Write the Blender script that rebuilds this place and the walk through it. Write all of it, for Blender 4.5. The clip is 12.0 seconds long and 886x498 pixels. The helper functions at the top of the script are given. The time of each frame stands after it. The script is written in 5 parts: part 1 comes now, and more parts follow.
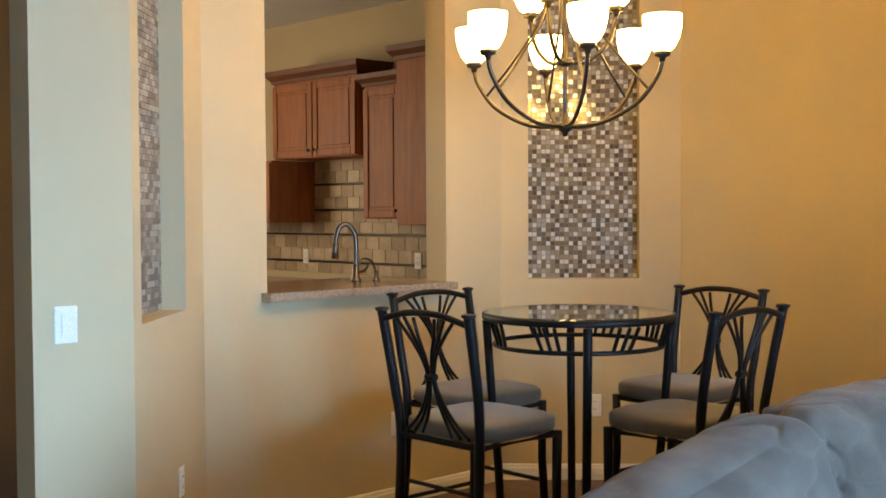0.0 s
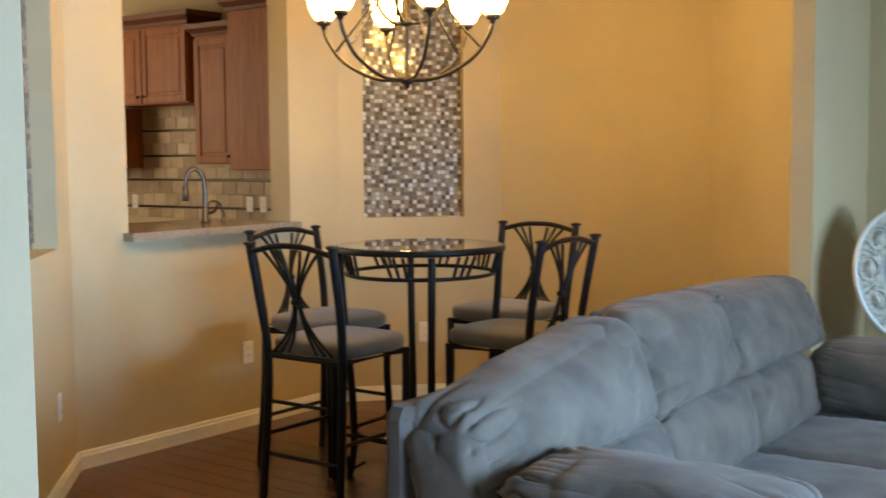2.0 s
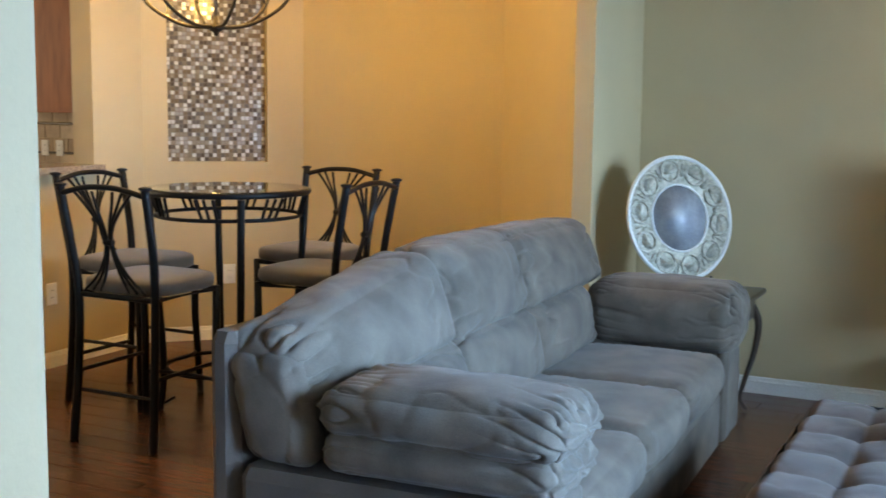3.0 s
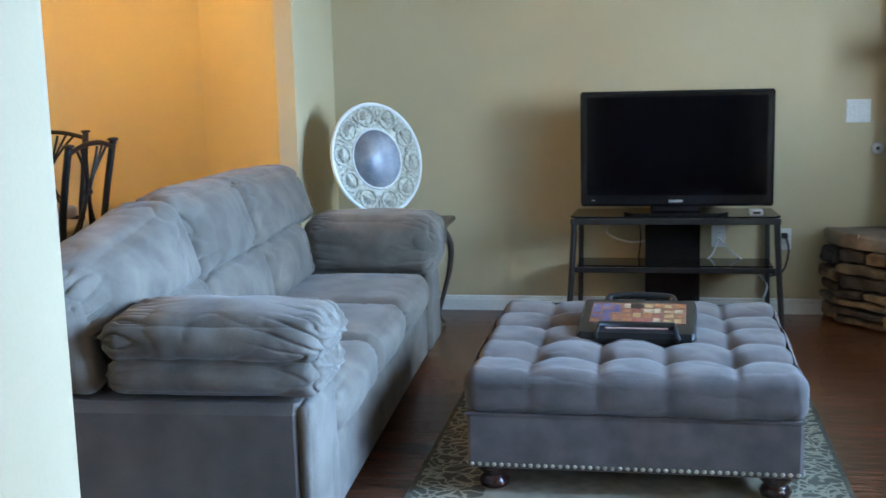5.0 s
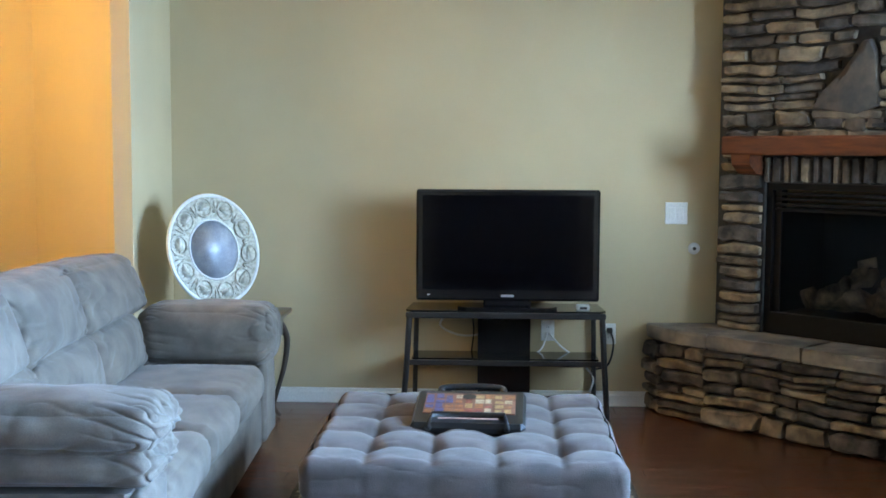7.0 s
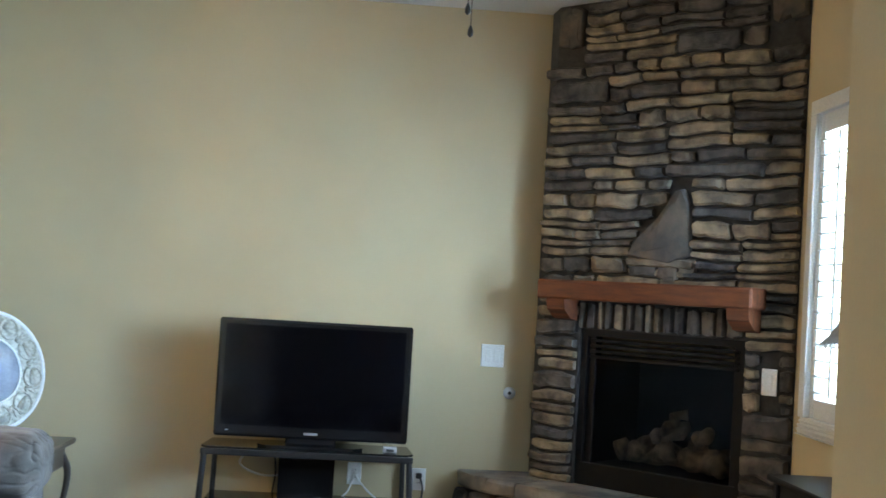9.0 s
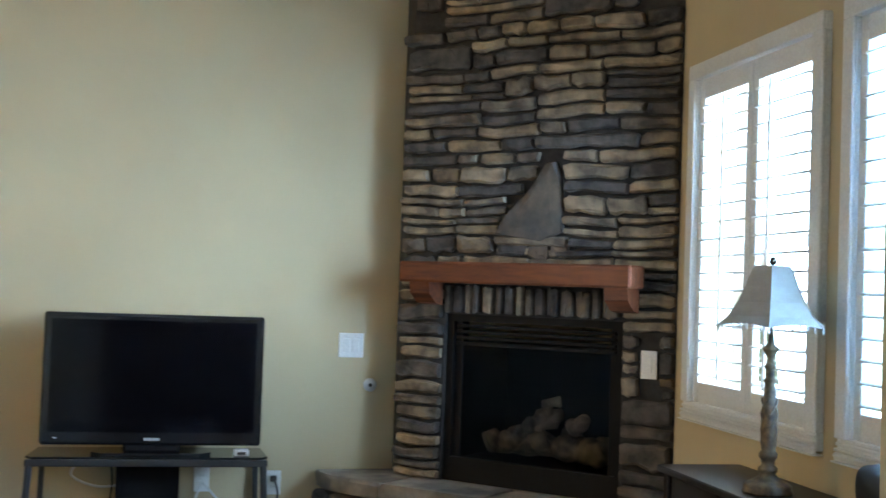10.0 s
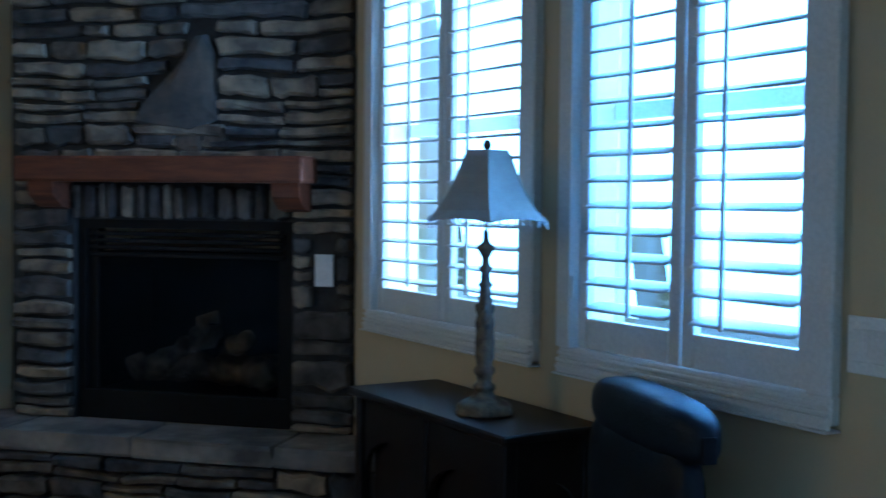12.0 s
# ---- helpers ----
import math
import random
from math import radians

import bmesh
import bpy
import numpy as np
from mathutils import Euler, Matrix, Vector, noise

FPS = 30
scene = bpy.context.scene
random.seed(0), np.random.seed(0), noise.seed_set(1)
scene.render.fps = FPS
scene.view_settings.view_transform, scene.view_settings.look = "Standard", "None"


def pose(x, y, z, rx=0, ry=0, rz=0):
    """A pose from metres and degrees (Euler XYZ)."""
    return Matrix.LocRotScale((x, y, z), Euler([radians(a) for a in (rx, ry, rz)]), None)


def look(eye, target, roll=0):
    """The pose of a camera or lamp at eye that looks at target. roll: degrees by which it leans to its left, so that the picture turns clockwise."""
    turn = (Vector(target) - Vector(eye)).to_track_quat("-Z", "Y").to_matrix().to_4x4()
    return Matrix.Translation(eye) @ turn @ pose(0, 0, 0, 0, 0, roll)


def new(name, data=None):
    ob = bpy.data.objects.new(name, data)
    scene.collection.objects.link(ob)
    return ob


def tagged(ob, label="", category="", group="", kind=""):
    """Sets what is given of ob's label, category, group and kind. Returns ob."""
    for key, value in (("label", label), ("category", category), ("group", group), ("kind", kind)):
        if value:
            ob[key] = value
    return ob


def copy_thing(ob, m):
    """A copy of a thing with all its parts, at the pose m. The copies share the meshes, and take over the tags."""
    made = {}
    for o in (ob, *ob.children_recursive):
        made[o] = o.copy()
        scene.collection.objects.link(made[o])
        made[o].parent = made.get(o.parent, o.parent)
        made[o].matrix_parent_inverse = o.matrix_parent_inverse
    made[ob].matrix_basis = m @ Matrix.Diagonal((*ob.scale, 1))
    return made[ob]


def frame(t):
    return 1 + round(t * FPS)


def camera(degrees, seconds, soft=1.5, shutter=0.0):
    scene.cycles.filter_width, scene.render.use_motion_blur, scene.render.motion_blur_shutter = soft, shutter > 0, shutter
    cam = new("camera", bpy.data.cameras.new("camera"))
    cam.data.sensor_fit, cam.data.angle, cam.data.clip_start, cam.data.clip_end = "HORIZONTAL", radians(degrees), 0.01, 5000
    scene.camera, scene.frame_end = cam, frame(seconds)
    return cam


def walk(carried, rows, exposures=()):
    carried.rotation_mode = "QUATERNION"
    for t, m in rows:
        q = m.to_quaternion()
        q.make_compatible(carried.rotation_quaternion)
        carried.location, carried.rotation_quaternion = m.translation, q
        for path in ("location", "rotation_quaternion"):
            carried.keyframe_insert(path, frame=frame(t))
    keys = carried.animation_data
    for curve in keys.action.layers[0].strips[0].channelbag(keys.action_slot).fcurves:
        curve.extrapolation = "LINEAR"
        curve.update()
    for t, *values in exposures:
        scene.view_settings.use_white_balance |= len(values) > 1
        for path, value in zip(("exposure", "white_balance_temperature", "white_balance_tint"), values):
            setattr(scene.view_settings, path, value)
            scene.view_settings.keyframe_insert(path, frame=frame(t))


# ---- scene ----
cam = camera(42.0, 12.0, shutter=0.3)
PATH = [
    (0, (0.137, -0.614, 1.442), (-1.322, 0.753, 1.377), -0.3),
    (0.5, (0.212, -0.727, 1.437), (-1.261, 0.622, 1.334), -1.5),
    (1, (0.258, -0.802, 1.444), (-1.242, 0.515, 1.326), -0.1),
    (1.5, (0.307, -0.99, 1.438), (-1.091, 0.435, 1.32), -1.1),
    (2, (0.358, -1.175, 1.435), (-0.839, 0.419, 1.275), -0.5),
    (2.5, (0.459, -1.324, 1.445), (-0.581, 0.375, 1.271), -0.2),
    (3, (0.472, -1.458, 1.43), (-0.416, 0.317, 1.184), 0.7),
    (3.2, (0.483, -1.476, 1.445), (-0.34, 0.333, 1.221), 0.4),
    (4.8, (0.499, -1.969, 1.434), (0.089, -0.037, 1.121), -1.5),
    (5, (0.48, -2.03, 1.442), (0.121, -0.09, 1.113), -1.5),
    (5.5, (0.459, -2.054, 1.439), (0.231, -0.092, 1.124), -1.0),
    (6, (0.449, -2.088, 1.442), (0.294, -0.114, 1.162), -0.4),
    (6.5, (0.441, -2.103, 1.45), (0.335, -0.119, 1.219), 0.2),
    (8.3, (0.779, -2.18, 1.422), (0.771, -0.181, 1.382), 1.5),
    (8.5, (0.799, -2.119, 1.43), (0.82, -0.119, 1.405), 2.4),
    (9, (0.818, -1.883, 1.406), (0.951, 0.111, 1.489), 3.4),
    (9.5, (0.826, -1.644, 1.407), (1.055, 0.342, 1.479), 2.1),
    (10, (0.772, -1.406, 1.4), (1.185, 0.549, 1.47), 2.0),
    (10.5, (0.771, -1.219, 1.404), (1.309, 0.708, 1.426), 2.9),
    (11, (0.838, -1.027, 1.399), (1.445, 0.879, 1.4), 0.8),
    (11.5, (0.846, -0.861, 1.384), (1.577, 1.0, 1.32), 2.1),
    (12, (0.857, -0.662, 1.376), (1.879, 1.056, 1.291), 0.6),
]
EXPOSURES = [(0, -0.42, 7050, 11), (2.5, -0.33, 7350, 11), (3.2, -0.15, 6900, 10), (5, 0.16, 6600, 10), (6.5, 0.42, 6650, 10), (8.5, 0.42, 6650, 10), (9, 0.46, 6650, 10),
             (10.5, 0.50, 5900, 8), (11, 0.40, 5450, 6), (11.5, 0.0, 5150, 4), (12, -0.92, 4350, 4)]
walk(cam, [(t, look(*p)) for t, *p in PATH], EXPOSURES)

# ---- world and large lights ----
world = bpy.data.worlds.new("sky")
scene.world = world
world.use_nodes = True
sky = world.node_tree.nodes.new("ShaderNodeTexSky")
sky.sky_type, sky.sun_disc = "NISHITA", False
sky.sun_elevation, sky.sun_rotation = radians(50), radians(250)
world.node_tree.links.new(sky.outputs[0], world.node_tree.nodes["Background"].inputs[0])
world.node_tree.nodes["Background"].inputs[1].default_value = 0.12
sun = new("sun", bpy.data.lights.new("sun", "SUN"))
sun.data.energy, sun.data.angle, sun.data.color = 3.0, radians(0.5), (1.0, 0.95, 0.87)
sun.matrix_world = look((0, 0, 0), (0.62, 0.22, -0.78))


def panel_light(name, m, w, h, watts, colour=(0.58, 0.77, 1.0), spread=180):
    lamp = new(name, bpy.data.lights.new(name, "AREA"))
    lamp.data.shape, lamp.data.size, lamp.data.size_y = "RECTANGLE", w, h
    lamp.data.energy, lamp.data.color = watts, colour
    lamp.data.spread = radians(spread)
    lamp.matrix_world = m
    return lamp


WX = 2.785          # inner face of the window wall
TVY = 4.40          # face of the television wall
CEIL = 3.0
panel_light("daylight_window_a", look((WX + 0.30, 2.55, 1.66), (0, 2.5, 1.2)), 0.95, 1.30, 215, (0.47, 0.71, 1.0), 175)
panel_light("daylight_window_b", look((WX + 0.30, 1.44, 1.66), (0, 0.9, 0.9)), 0.85, 1.30, 270, (0.27, 0.56, 1.0), 110)
# Fill lamp for surfaces facing the windows, at an invented patio door.
panel_light("fill_added_door", look((WX + 0.20, 0.24, 1.05), (0, 0.35, 0.9)), 0.84, 1.95, 75, (0.30, 0.55, 1.0), 68)
# Blue fill for the near entry wall, from a made-up side room.
panel_light("fill_side_room", look((WX + 0.20, -1.55, 1.55), (0, -1.55, 1.35)), 1.0, 1.2, 85, (0.36, 0.53, 1.0))
# Warm fill that lifts the kitchen; its window is added and unseen.
panel_light("fill_kitchen", look((-8.75, 2.4, 1.9), (-5, 3.6, 1.5)), 1.3, 1.2, 78, (1.0, 0.84, 0.62))



# ---- materials ----
def mat(name, colour, rough=0.6, metal=0.0, var=0.12, scale=6.0, bump=0.0, bump_scale=120.0, second=None,
        stretch=(1, 1, 1), rand=0.0, coat=0.0, sheen=0.0, spec=0.5, emit=None, strength=0.0, grain=0.35):
    m = bpy.data.materials.new(name)
    m.use_nodes = True
    nt = m.node_tree
    N, L = nt.nodes, nt.links
    b = N["Principled BSDF"]
    b.inputs["Roughness"].default_value, b.inputs["Metallic"].default_value = rough, metal
    b.inputs["Specular IOR Level"].default_value = spec
    b.inputs["Coat Weight"].default_value = coat
    b.inputs["Sheen Weight"].default_value = sheen
    tc, mp = N.new("ShaderNodeTexCoord"), N.new("ShaderNodeMapping")
    mp.inputs["Scale"].default_value = stretch
    L.new(tc.outputs["Object"], mp.inputs["Vector"])
    big, fine = N.new("ShaderNodeTexNoise"), N.new("ShaderNodeTexNoise")
    big.inputs["Scale"].default_value, big.inputs["Detail"].default_value = scale, 6
    fine.inputs["Scale"].default_value, fine.inputs["Detail"].default_value = bump_scale, 4
    L.new(mp.outputs[0], big.inputs["Vector"])
    L.new(mp.outputs[0], fine.inputs["Vector"])
    ramp = N.new("ShaderNodeValToRGB")
    lo = tuple(c * (1 - var) for c in colour) if second is None else second
    hi = tuple(min(1, c * (1 + var)) for c in colour)
    ramp.color_ramp.elements[0].position, ramp.color_ramp.elements[1].position = 0.32, 0.68
    ramp.color_ramp.elements[0].color, ramp.color_ramp.elements[1].color = (*lo, 1), (*hi, 1)
    L.new(big.outputs["Fac"], ramp.inputs[0])
    out = ramp.outputs[0]
    mix = N.new("ShaderNodeMix")
    mix.data_type, mix.blend_type = "RGBA", "MULTIPLY"
    mix.inputs[0].default_value = grain
    L.new(out, mix.inputs[6])
    L.new(fine.outputs["Fac"], mix.inputs[7])
    gain = N.new("ShaderNodeHueSaturation")
    gain.inputs["Value"].default_value = 1.0 / (1.0 - grain / 2)
    L.new(mix.outputs[2], gain.inputs["Color"])
    out = gain.outputs[0]
    if rand:
        info, mr = N.new("ShaderNodeObjectInfo"), N.new("ShaderNodeMapRange")
        mr.inputs["To Min"].default_value, mr.inputs["To Max"].default_value = 1.2 * (1 - rand), 1.2 * (1 + rand)
        L.new(info.outputs["Random"], mr.inputs["Value"])
        L.new(mr.outputs[0], gain.inputs["Value"])
    L.new(out, b.inputs["Base Color"])
    if bump:
        bn = N.new("ShaderNodeBump")
        bn.inputs["Strength"].default_value, bn.inputs["Distance"].default_value = bump, 0.004
        L.new(fine.outputs["Fac"], bn.inputs["Height"])
        L.new(bn.outputs[0], b.inputs["Normal"])
    if emit:
        b.inputs["Emission Color"].default_value, b.inputs["Emission Strength"].default_value = (*emit, 1), strength
    return m


def ramp_mat(name, stops, rough=0.35, source="Random", noise_mix=0.25, noise_scale=18.0, bump=0.2, bump_scale=60.0, coat=0.0, island=False):
    """Colours picked piece by piece from stops, with stains over them."""
    m = bpy.data.materials.new(name)
    m.use_nodes = True
    N, L = m.node_tree.nodes, m.node_tree.links
    b = N["Principled BSDF"]
    b.inputs["Roughness"].default_value, b.inputs["Coat Weight"].default_value = rough, coat
    if island:
        pick = N.new("ShaderNodeNewGeometry").outputs["Random Per Island"]
    else:
        pick = N.new("ShaderNodeObjectInfo").outputs["Random"]
    ramp = N.new("ShaderNodeValToRGB")
    ramp.color_ramp.interpolation = "CONSTANT"
    e = ramp.color_ramp.elements
    while len(e) < len(stops):
        e.new(0.5)
    for i, (p, c) in enumerate(stops):
        e[i].position, e[i].color = p, (*c, 1)
    L.new(pick, ramp.inputs[0])
    geo = N.new("ShaderNodeNewGeometry")
    n1, n2 = N.new("ShaderNodeTexNoise"), N.new("ShaderNodeTexNoise")
    n1.inputs["Scale"].default_value, n1.inputs["Detail"].default_value = noise_scale, 6
    n2.inputs["Scale"].default_value, n2.inputs["Detail"].default_value = bump_scale, 5
    L.new(geo.outputs["Position"], n1.inputs["Vector"])
    L.new(geo.outputs["Position"], n2.inputs["Vector"])
    r2 = N.new("ShaderNodeValToRGB")
    r2.color_ramp.elements[0].position, r2.color_ramp.elements[1].position = 0.35, 0.66
    r2.color_ramp.elements[0].color, r2.color_ramp.elements[1].color = (0.35, 0.36, 0.40, 1), (1.1, 1.08, 1.02, 1)
    L.new(n1.outputs["Fac"], r2.inputs[0])
    mix = N.new("ShaderNodeMix")
    mix.data_type, mix.blend_type = "RGBA", "MULTIPLY"
    mix.inputs[0].default_value = noise_mix
    L.new(ramp.outputs[0], mix.inputs[6])
    L.new(r2.outputs[0], mix.inputs[7])
    L.new(mix.outputs[2], b.inputs["Base Color"])
    bn = N.new("ShaderNodeBump")
    bn.inputs["Strength"].default_value, bn.inputs["Distance"].default_value = bump, 0.006
    L.new(n2.outputs["Fac"], bn.inputs["Height"])
    L.new(bn.outputs[0], b.inputs["Normal"])
    return m


PAINT = mat("tan_wall_paint", (0.532, 0.431, 0.262), 0.75, var=0.05, scale=1.5, bump=0.06, bump_scale=160, grain=0.08)
CEILING_PAINT = mat("white_ceiling_paint", (0.66, 0.65, 0.62), 0.85, var=0.04, scale=2, bump=0.25, bump_scale=90)
WHITE = mat("white_trim_paint", (0.78, 0.77, 0.73), 0.42, var=0.04, scale=5, bump=0.05)
SHUTTER = mat("white_shutter_paint", (0.72, 0.72, 0.70), 0.35, var=0.03, scale=5)
PLATE_WHITE = mat("white_switch_plastic", (0.82, 0.82, 0.80), 0.32, var=0.02)
# The wall tan made darker: the hall's shade is in the colour.
HALL_SHADE = mat("tan_hall_shade_paint", (0.44, 0.335, 0.20), 0.8, var=0.06, scale=1.5, bump=0.1)
PLANK = mat("dark_walnut_floor", (0.125, 0.046, 0.023), 0.26, var=0.2, scale=5, bump=0.08, bump_scale=40,
            second=(0.085, 0.031, 0.016), stretch=(1, 14, 14), rand=0.15)
FLOOR_GAP = mat("dark_floor_gap", (0.03, 0.015, 0.01), 0.7)
BLACK_METAL = mat("black_wrought_metal", (0.007, 0.0065, 0.007), 0.45, 0.0, var=0.2, bump=0.08, spec=0.22)
BRONZE = mat("dark_bronze_metal", (0.055, 0.045, 0.035), 0.35, 0.7, var=0.2, scale=20)
SEAT_CLOTH = mat("grey_brown_seat_suede", (0.135, 0.112, 0.088), 0.9, var=0.12, scale=12, bump=0.3, bump_scale=300, sheen=0.3)
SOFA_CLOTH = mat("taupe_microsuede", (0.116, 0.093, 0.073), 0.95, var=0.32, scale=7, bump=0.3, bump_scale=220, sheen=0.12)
# Darker copy of the sofa cloth, with the shade of its sides included.
SOFA_SHADE = mat("taupe_microsuede_shaded", (0.085, 0.066, 0.053), 0.95, var=0.2, scale=6, bump=0.3, bump_scale=260, sheen=0.06)
OTTO_CLOTH = mat("grey_taupe_velvet", (0.088, 0.067, 0.060), 0.95, var=0.28, scale=9, bump=0.3, bump_scale=240, sheen=0.12)
MAHOGANY = mat("dark_mahogany_wood", (0.035, 0.012, 0.010), 0.22, var=0.3, scale=10, stretch=(1, 1, 8), coat=0.4)
NAIL = mat("brass_nailhead", (0.55, 0.47, 0.35), 0.3, 0.9, var=0.1)
TV_BLACK = mat("gloss_black_plastic", (0.008, 0.008, 0.009), 0.16, var=0.1)
SCREEN = mat("dark_television_screen", (0.002, 0.002, 0.003), 0.10, var=0.1, spec=0.16)
SMOKED = mat("smoked_black_glass", (0.012, 0.014, 0.014), 0.06, var=0.1)
STAND_METAL = mat("dark_stand_metal", (0.03, 0.03, 0.032), 0.35, 0.3, var=0.1)
SILVER = mat("silver_mark", (0.7, 0.7, 0.72), 0.3, 0.6, var=0.02)
CABLE_WHITE = mat("white_cable_plastic", (0.7, 0.7, 0.68), 0.4, var=0.02)
CABLE_BLACK = mat("black_cable_rubber", (0.02, 0.02, 0.02), 0.5, var=0.05)
CHERRY = mat("cherry_cabinet_wood", (0.31, 0.102, 0.031), 0.5, var=0.2, scale=5, stretch=(5, 5, 0.7), bump=0.04, spec=0.3)
CHERRY_DARK = mat("cherry_crown_wood", (0.15, 0.052, 0.022), 0.5, var=0.18, scale=6, stretch=(1, 5, 5), spec=0.3)
MANTEL_WOOD = mat("reddish_cedar_beam", (0.120, 0.030, 0.006), 0.75, var=0.35, scale=7, stretch=(0.8, 6, 6), bump=0.25, bump_scale=60)
GRANITE = mat("tan_granite", (0.32, 0.26, 0.20), 0.2, var=0.2, scale=90, bump=0.0, second=(0.20, 0.165, 0.13), coat=0.2)
STEEL = mat("brushed_nickel", (0.48, 0.44, 0.40), 0.28, 0.9, var=0.05)
GROUT = mat("grey_brown_grout", (0.20, 0.17, 0.13), 0.9, var=0.1, scale=30)
NICKEL = mat("dark_brushed_nickel", (0.14, 0.115, 0.095), 0.34, 0.85, var=0.08)
SLAB = mat("grey_tan_hearth_slab", (0.25, 0.22, 0.18), 0.85, var=0.3, scale=5, second=(0.09, 0.085, 0.085), bump=1.0, bump_scale=28)
MORTAR = mat("dark_mortar", (0.035, 0.033, 0.032), 0.95, var=0.3, scale=20, bump=0.6, bump_scale=60)
FIREBOX = mat("black_firebox_metal", (0.005, 0.005, 0.006), 0.6, var=0.2, spec=0.15)
LOG = mat("pale_ceramic_log", (0.26, 0.19, 0.12), 0.9, var=0.4, scale=14, bump=0.7, bump_scale=40, second=(0.07, 0.05, 0.035))
DESK = mat("espresso_console_wood", (0.013, 0.009, 0.008), 0.4, spec=0.3, var=0.3, scale=8, stretch=(8, 1, 1))
LEATHER = mat("blue_black_leather", (0.0055, 0.008, 0.013), 0.5, spec=0.25, var=0.25, scale=25, bump=0.25, bump_scale=160)
LAMP_METAL = mat("antique_gold_resin", (0.125, 0.088, 0.046), 0.5, 0.2, var=0.5, scale=35, second=(0.028, 0.02, 0.014), bump=0.3)
SHADE = mat("ivory_fabric_shade", (0.34, 0.32, 0.28), 0.85, var=0.06, scale=30, bump=0.2, bump_scale=300)
BEAD = mat("clear_bead", (0.7, 0.7, 0.7), 0.1, var=0.02)
BULB_GLASS = mat("frosted_lit_glass", (0.9, 0.85, 0.75), 0.4, var=0.01, emit=(1.0, 0.60, 0.17), strength=42.0)
PLATE_RIM = mat("antique_silver_relief", (0.50, 0.48, 0.41), 0.45, 0.1, var=0.3, scale=45, second=(0.30, 0.28, 0.21), bump=0.3)
PLATE_EDGE = mat("pale_silver_edge", (0.75, 0.75, 0.73), 0.35, 0.1, var=0.1)
# Blotchy pale blue paints the window's reflection into the silver bowl.
BOWL_REFLECTION = mat("silver_bowl_window_blue", (0.76, 0.82, 0.92), 0.5, 0.0, var=0.10, scale=14, second=(0.52, 0.58, 0.72))
TABLE_WOOD = mat("dark_brown_side_table_wood", (0.05, 0.036, 0.028), 0.3, var=0.3, scale=8, coat=0.3)
RUG = mat("beige_rug_pile", (0.30, 0.25, 0.18), 0.95, var=0.2, scale=20, bump=0.8, bump_scale=220)
RUG_DARK = mat("dark_olive_rug_pile", (0.075, 0.060, 0.038), 0.95, var=0.3, scale=30, bump=0.8, bump_scale=220)
GAME_BLACK = mat("black_game_case_plastic", (0.012, 0.012, 0.013), 0.3, var=0.1)
CYAN = mat("pale_house_siding", (0.45, 0.50, 0.52), 0.8, var=0.1, scale=3)
GRASS = mat("dry_lawn", (0.10, 0.13, 0.05), 0.95, var=0.3, scale=3, bump=0.5, bump_scale=50)
ROOF = mat("grey_roof_shingle", (0.16, 0.15, 0.15), 0.9, var=0.2, scale=10, bump=0.4)
STONE = ramp_mat("tan_and_charcoal_ledge_stone", [(0, (0.275, 0.215, 0.148)), (0.17, (0.092, 0.086, 0.085)), (0.34, (0.215, 0.172, 0.126)),
                 (0.48, (0.130, 0.115, 0.103)), (0.64, (0.310, 0.250, 0.180)), (0.76, (0.098, 0.090, 0.086)), (0.9, (0.185, 0.153, 0.118))],
                 rough=0.95, noise_mix=1.0, noise_scale=11, bump=1.0, bump_scale=34)
FEATURE = mat("dark_feature_stone", (0.092, 0.072, 0.053), 0.95, var=0.3, scale=9, second=(0.045, 0.042, 0.042), bump=0.9, bump_scale=35)
MOSAIC_STOPS = [(0, (0.20, 0.15, 0.10)), (0.22, (0.30, 0.26, 0.20)), (0.42, (0.11, 0.085, 0.065)), (0.56, (0.34, 0.33, 0.31)),
                (0.74, (0.15, 0.13, 0.11)), (0.88, (0.24, 0.20, 0.15))]
MOSAIC = ramp_mat("mixed_glass_mosaic", MOSAIC_STOPS, rough=0.12, noise_mix=0.15, bump=0.03, coat=0.5)
MOSAIC_REST = ramp_mat("mixed_glass_mosaic_rest", MOSAIC_STOPS, rough=0.12, noise_mix=0.15, bump=0.03, coat=0.5, island=True)
PALE_GLASS = mat("pale_mirror_glass_tile", (0.86, 0.85, 0.80), 0.14, 0.35, var=0.12, scale=40, grain=0.1)
STACK = ramp_mat("grey_stacked_stone_mosaic", [(0, (0.30, 0.27, 0.22)), (0.3, (0.17, 0.145, 0.12)), (0.55, (0.40, 0.37, 0.32)), (0.8, (0.23, 0.20, 0.165))],
                 rough=0.55, noise_mix=0.4, noise_scale=30, bump=0.4, island=True)
SPLASH = ramp_mat("travertine_backsplash", [(0, (0.50, 0.38, 0.24)), (0.3, (0.36, 0.26, 0.16)), (0.55, (0.58, 0.46, 0.31)), (0.8, (0.43, 0.32, 0.20))],
                  rough=0.5, noise_mix=0.3, noise_scale=12, bump=0.2)


def glass_mat(name, rough=0.0, colour=(1, 1, 1)):
    m = bpy.data.materials.new(name)
    m.use_nodes = True
    b = m.node_tree.nodes["Principled BSDF"]
    b.inputs["Base Color"].default_value = (*colour, 1)
    b.inputs["Roughness"].default_value, b.inputs["Transmission Weight"].default_value, b.inputs["IOR"].default_value = rough, 1.0, 1.45
    return m


GLASS = glass_mat("clear_window_glass")
FIRE_PANE = glass_mat("tinted_fireplace_glass", 0.0, (0.55, 0.55, 0.57))
FIRE_PANE.node_tree.nodes["Principled BSDF"].inputs["IOR"].default_value = 1.2
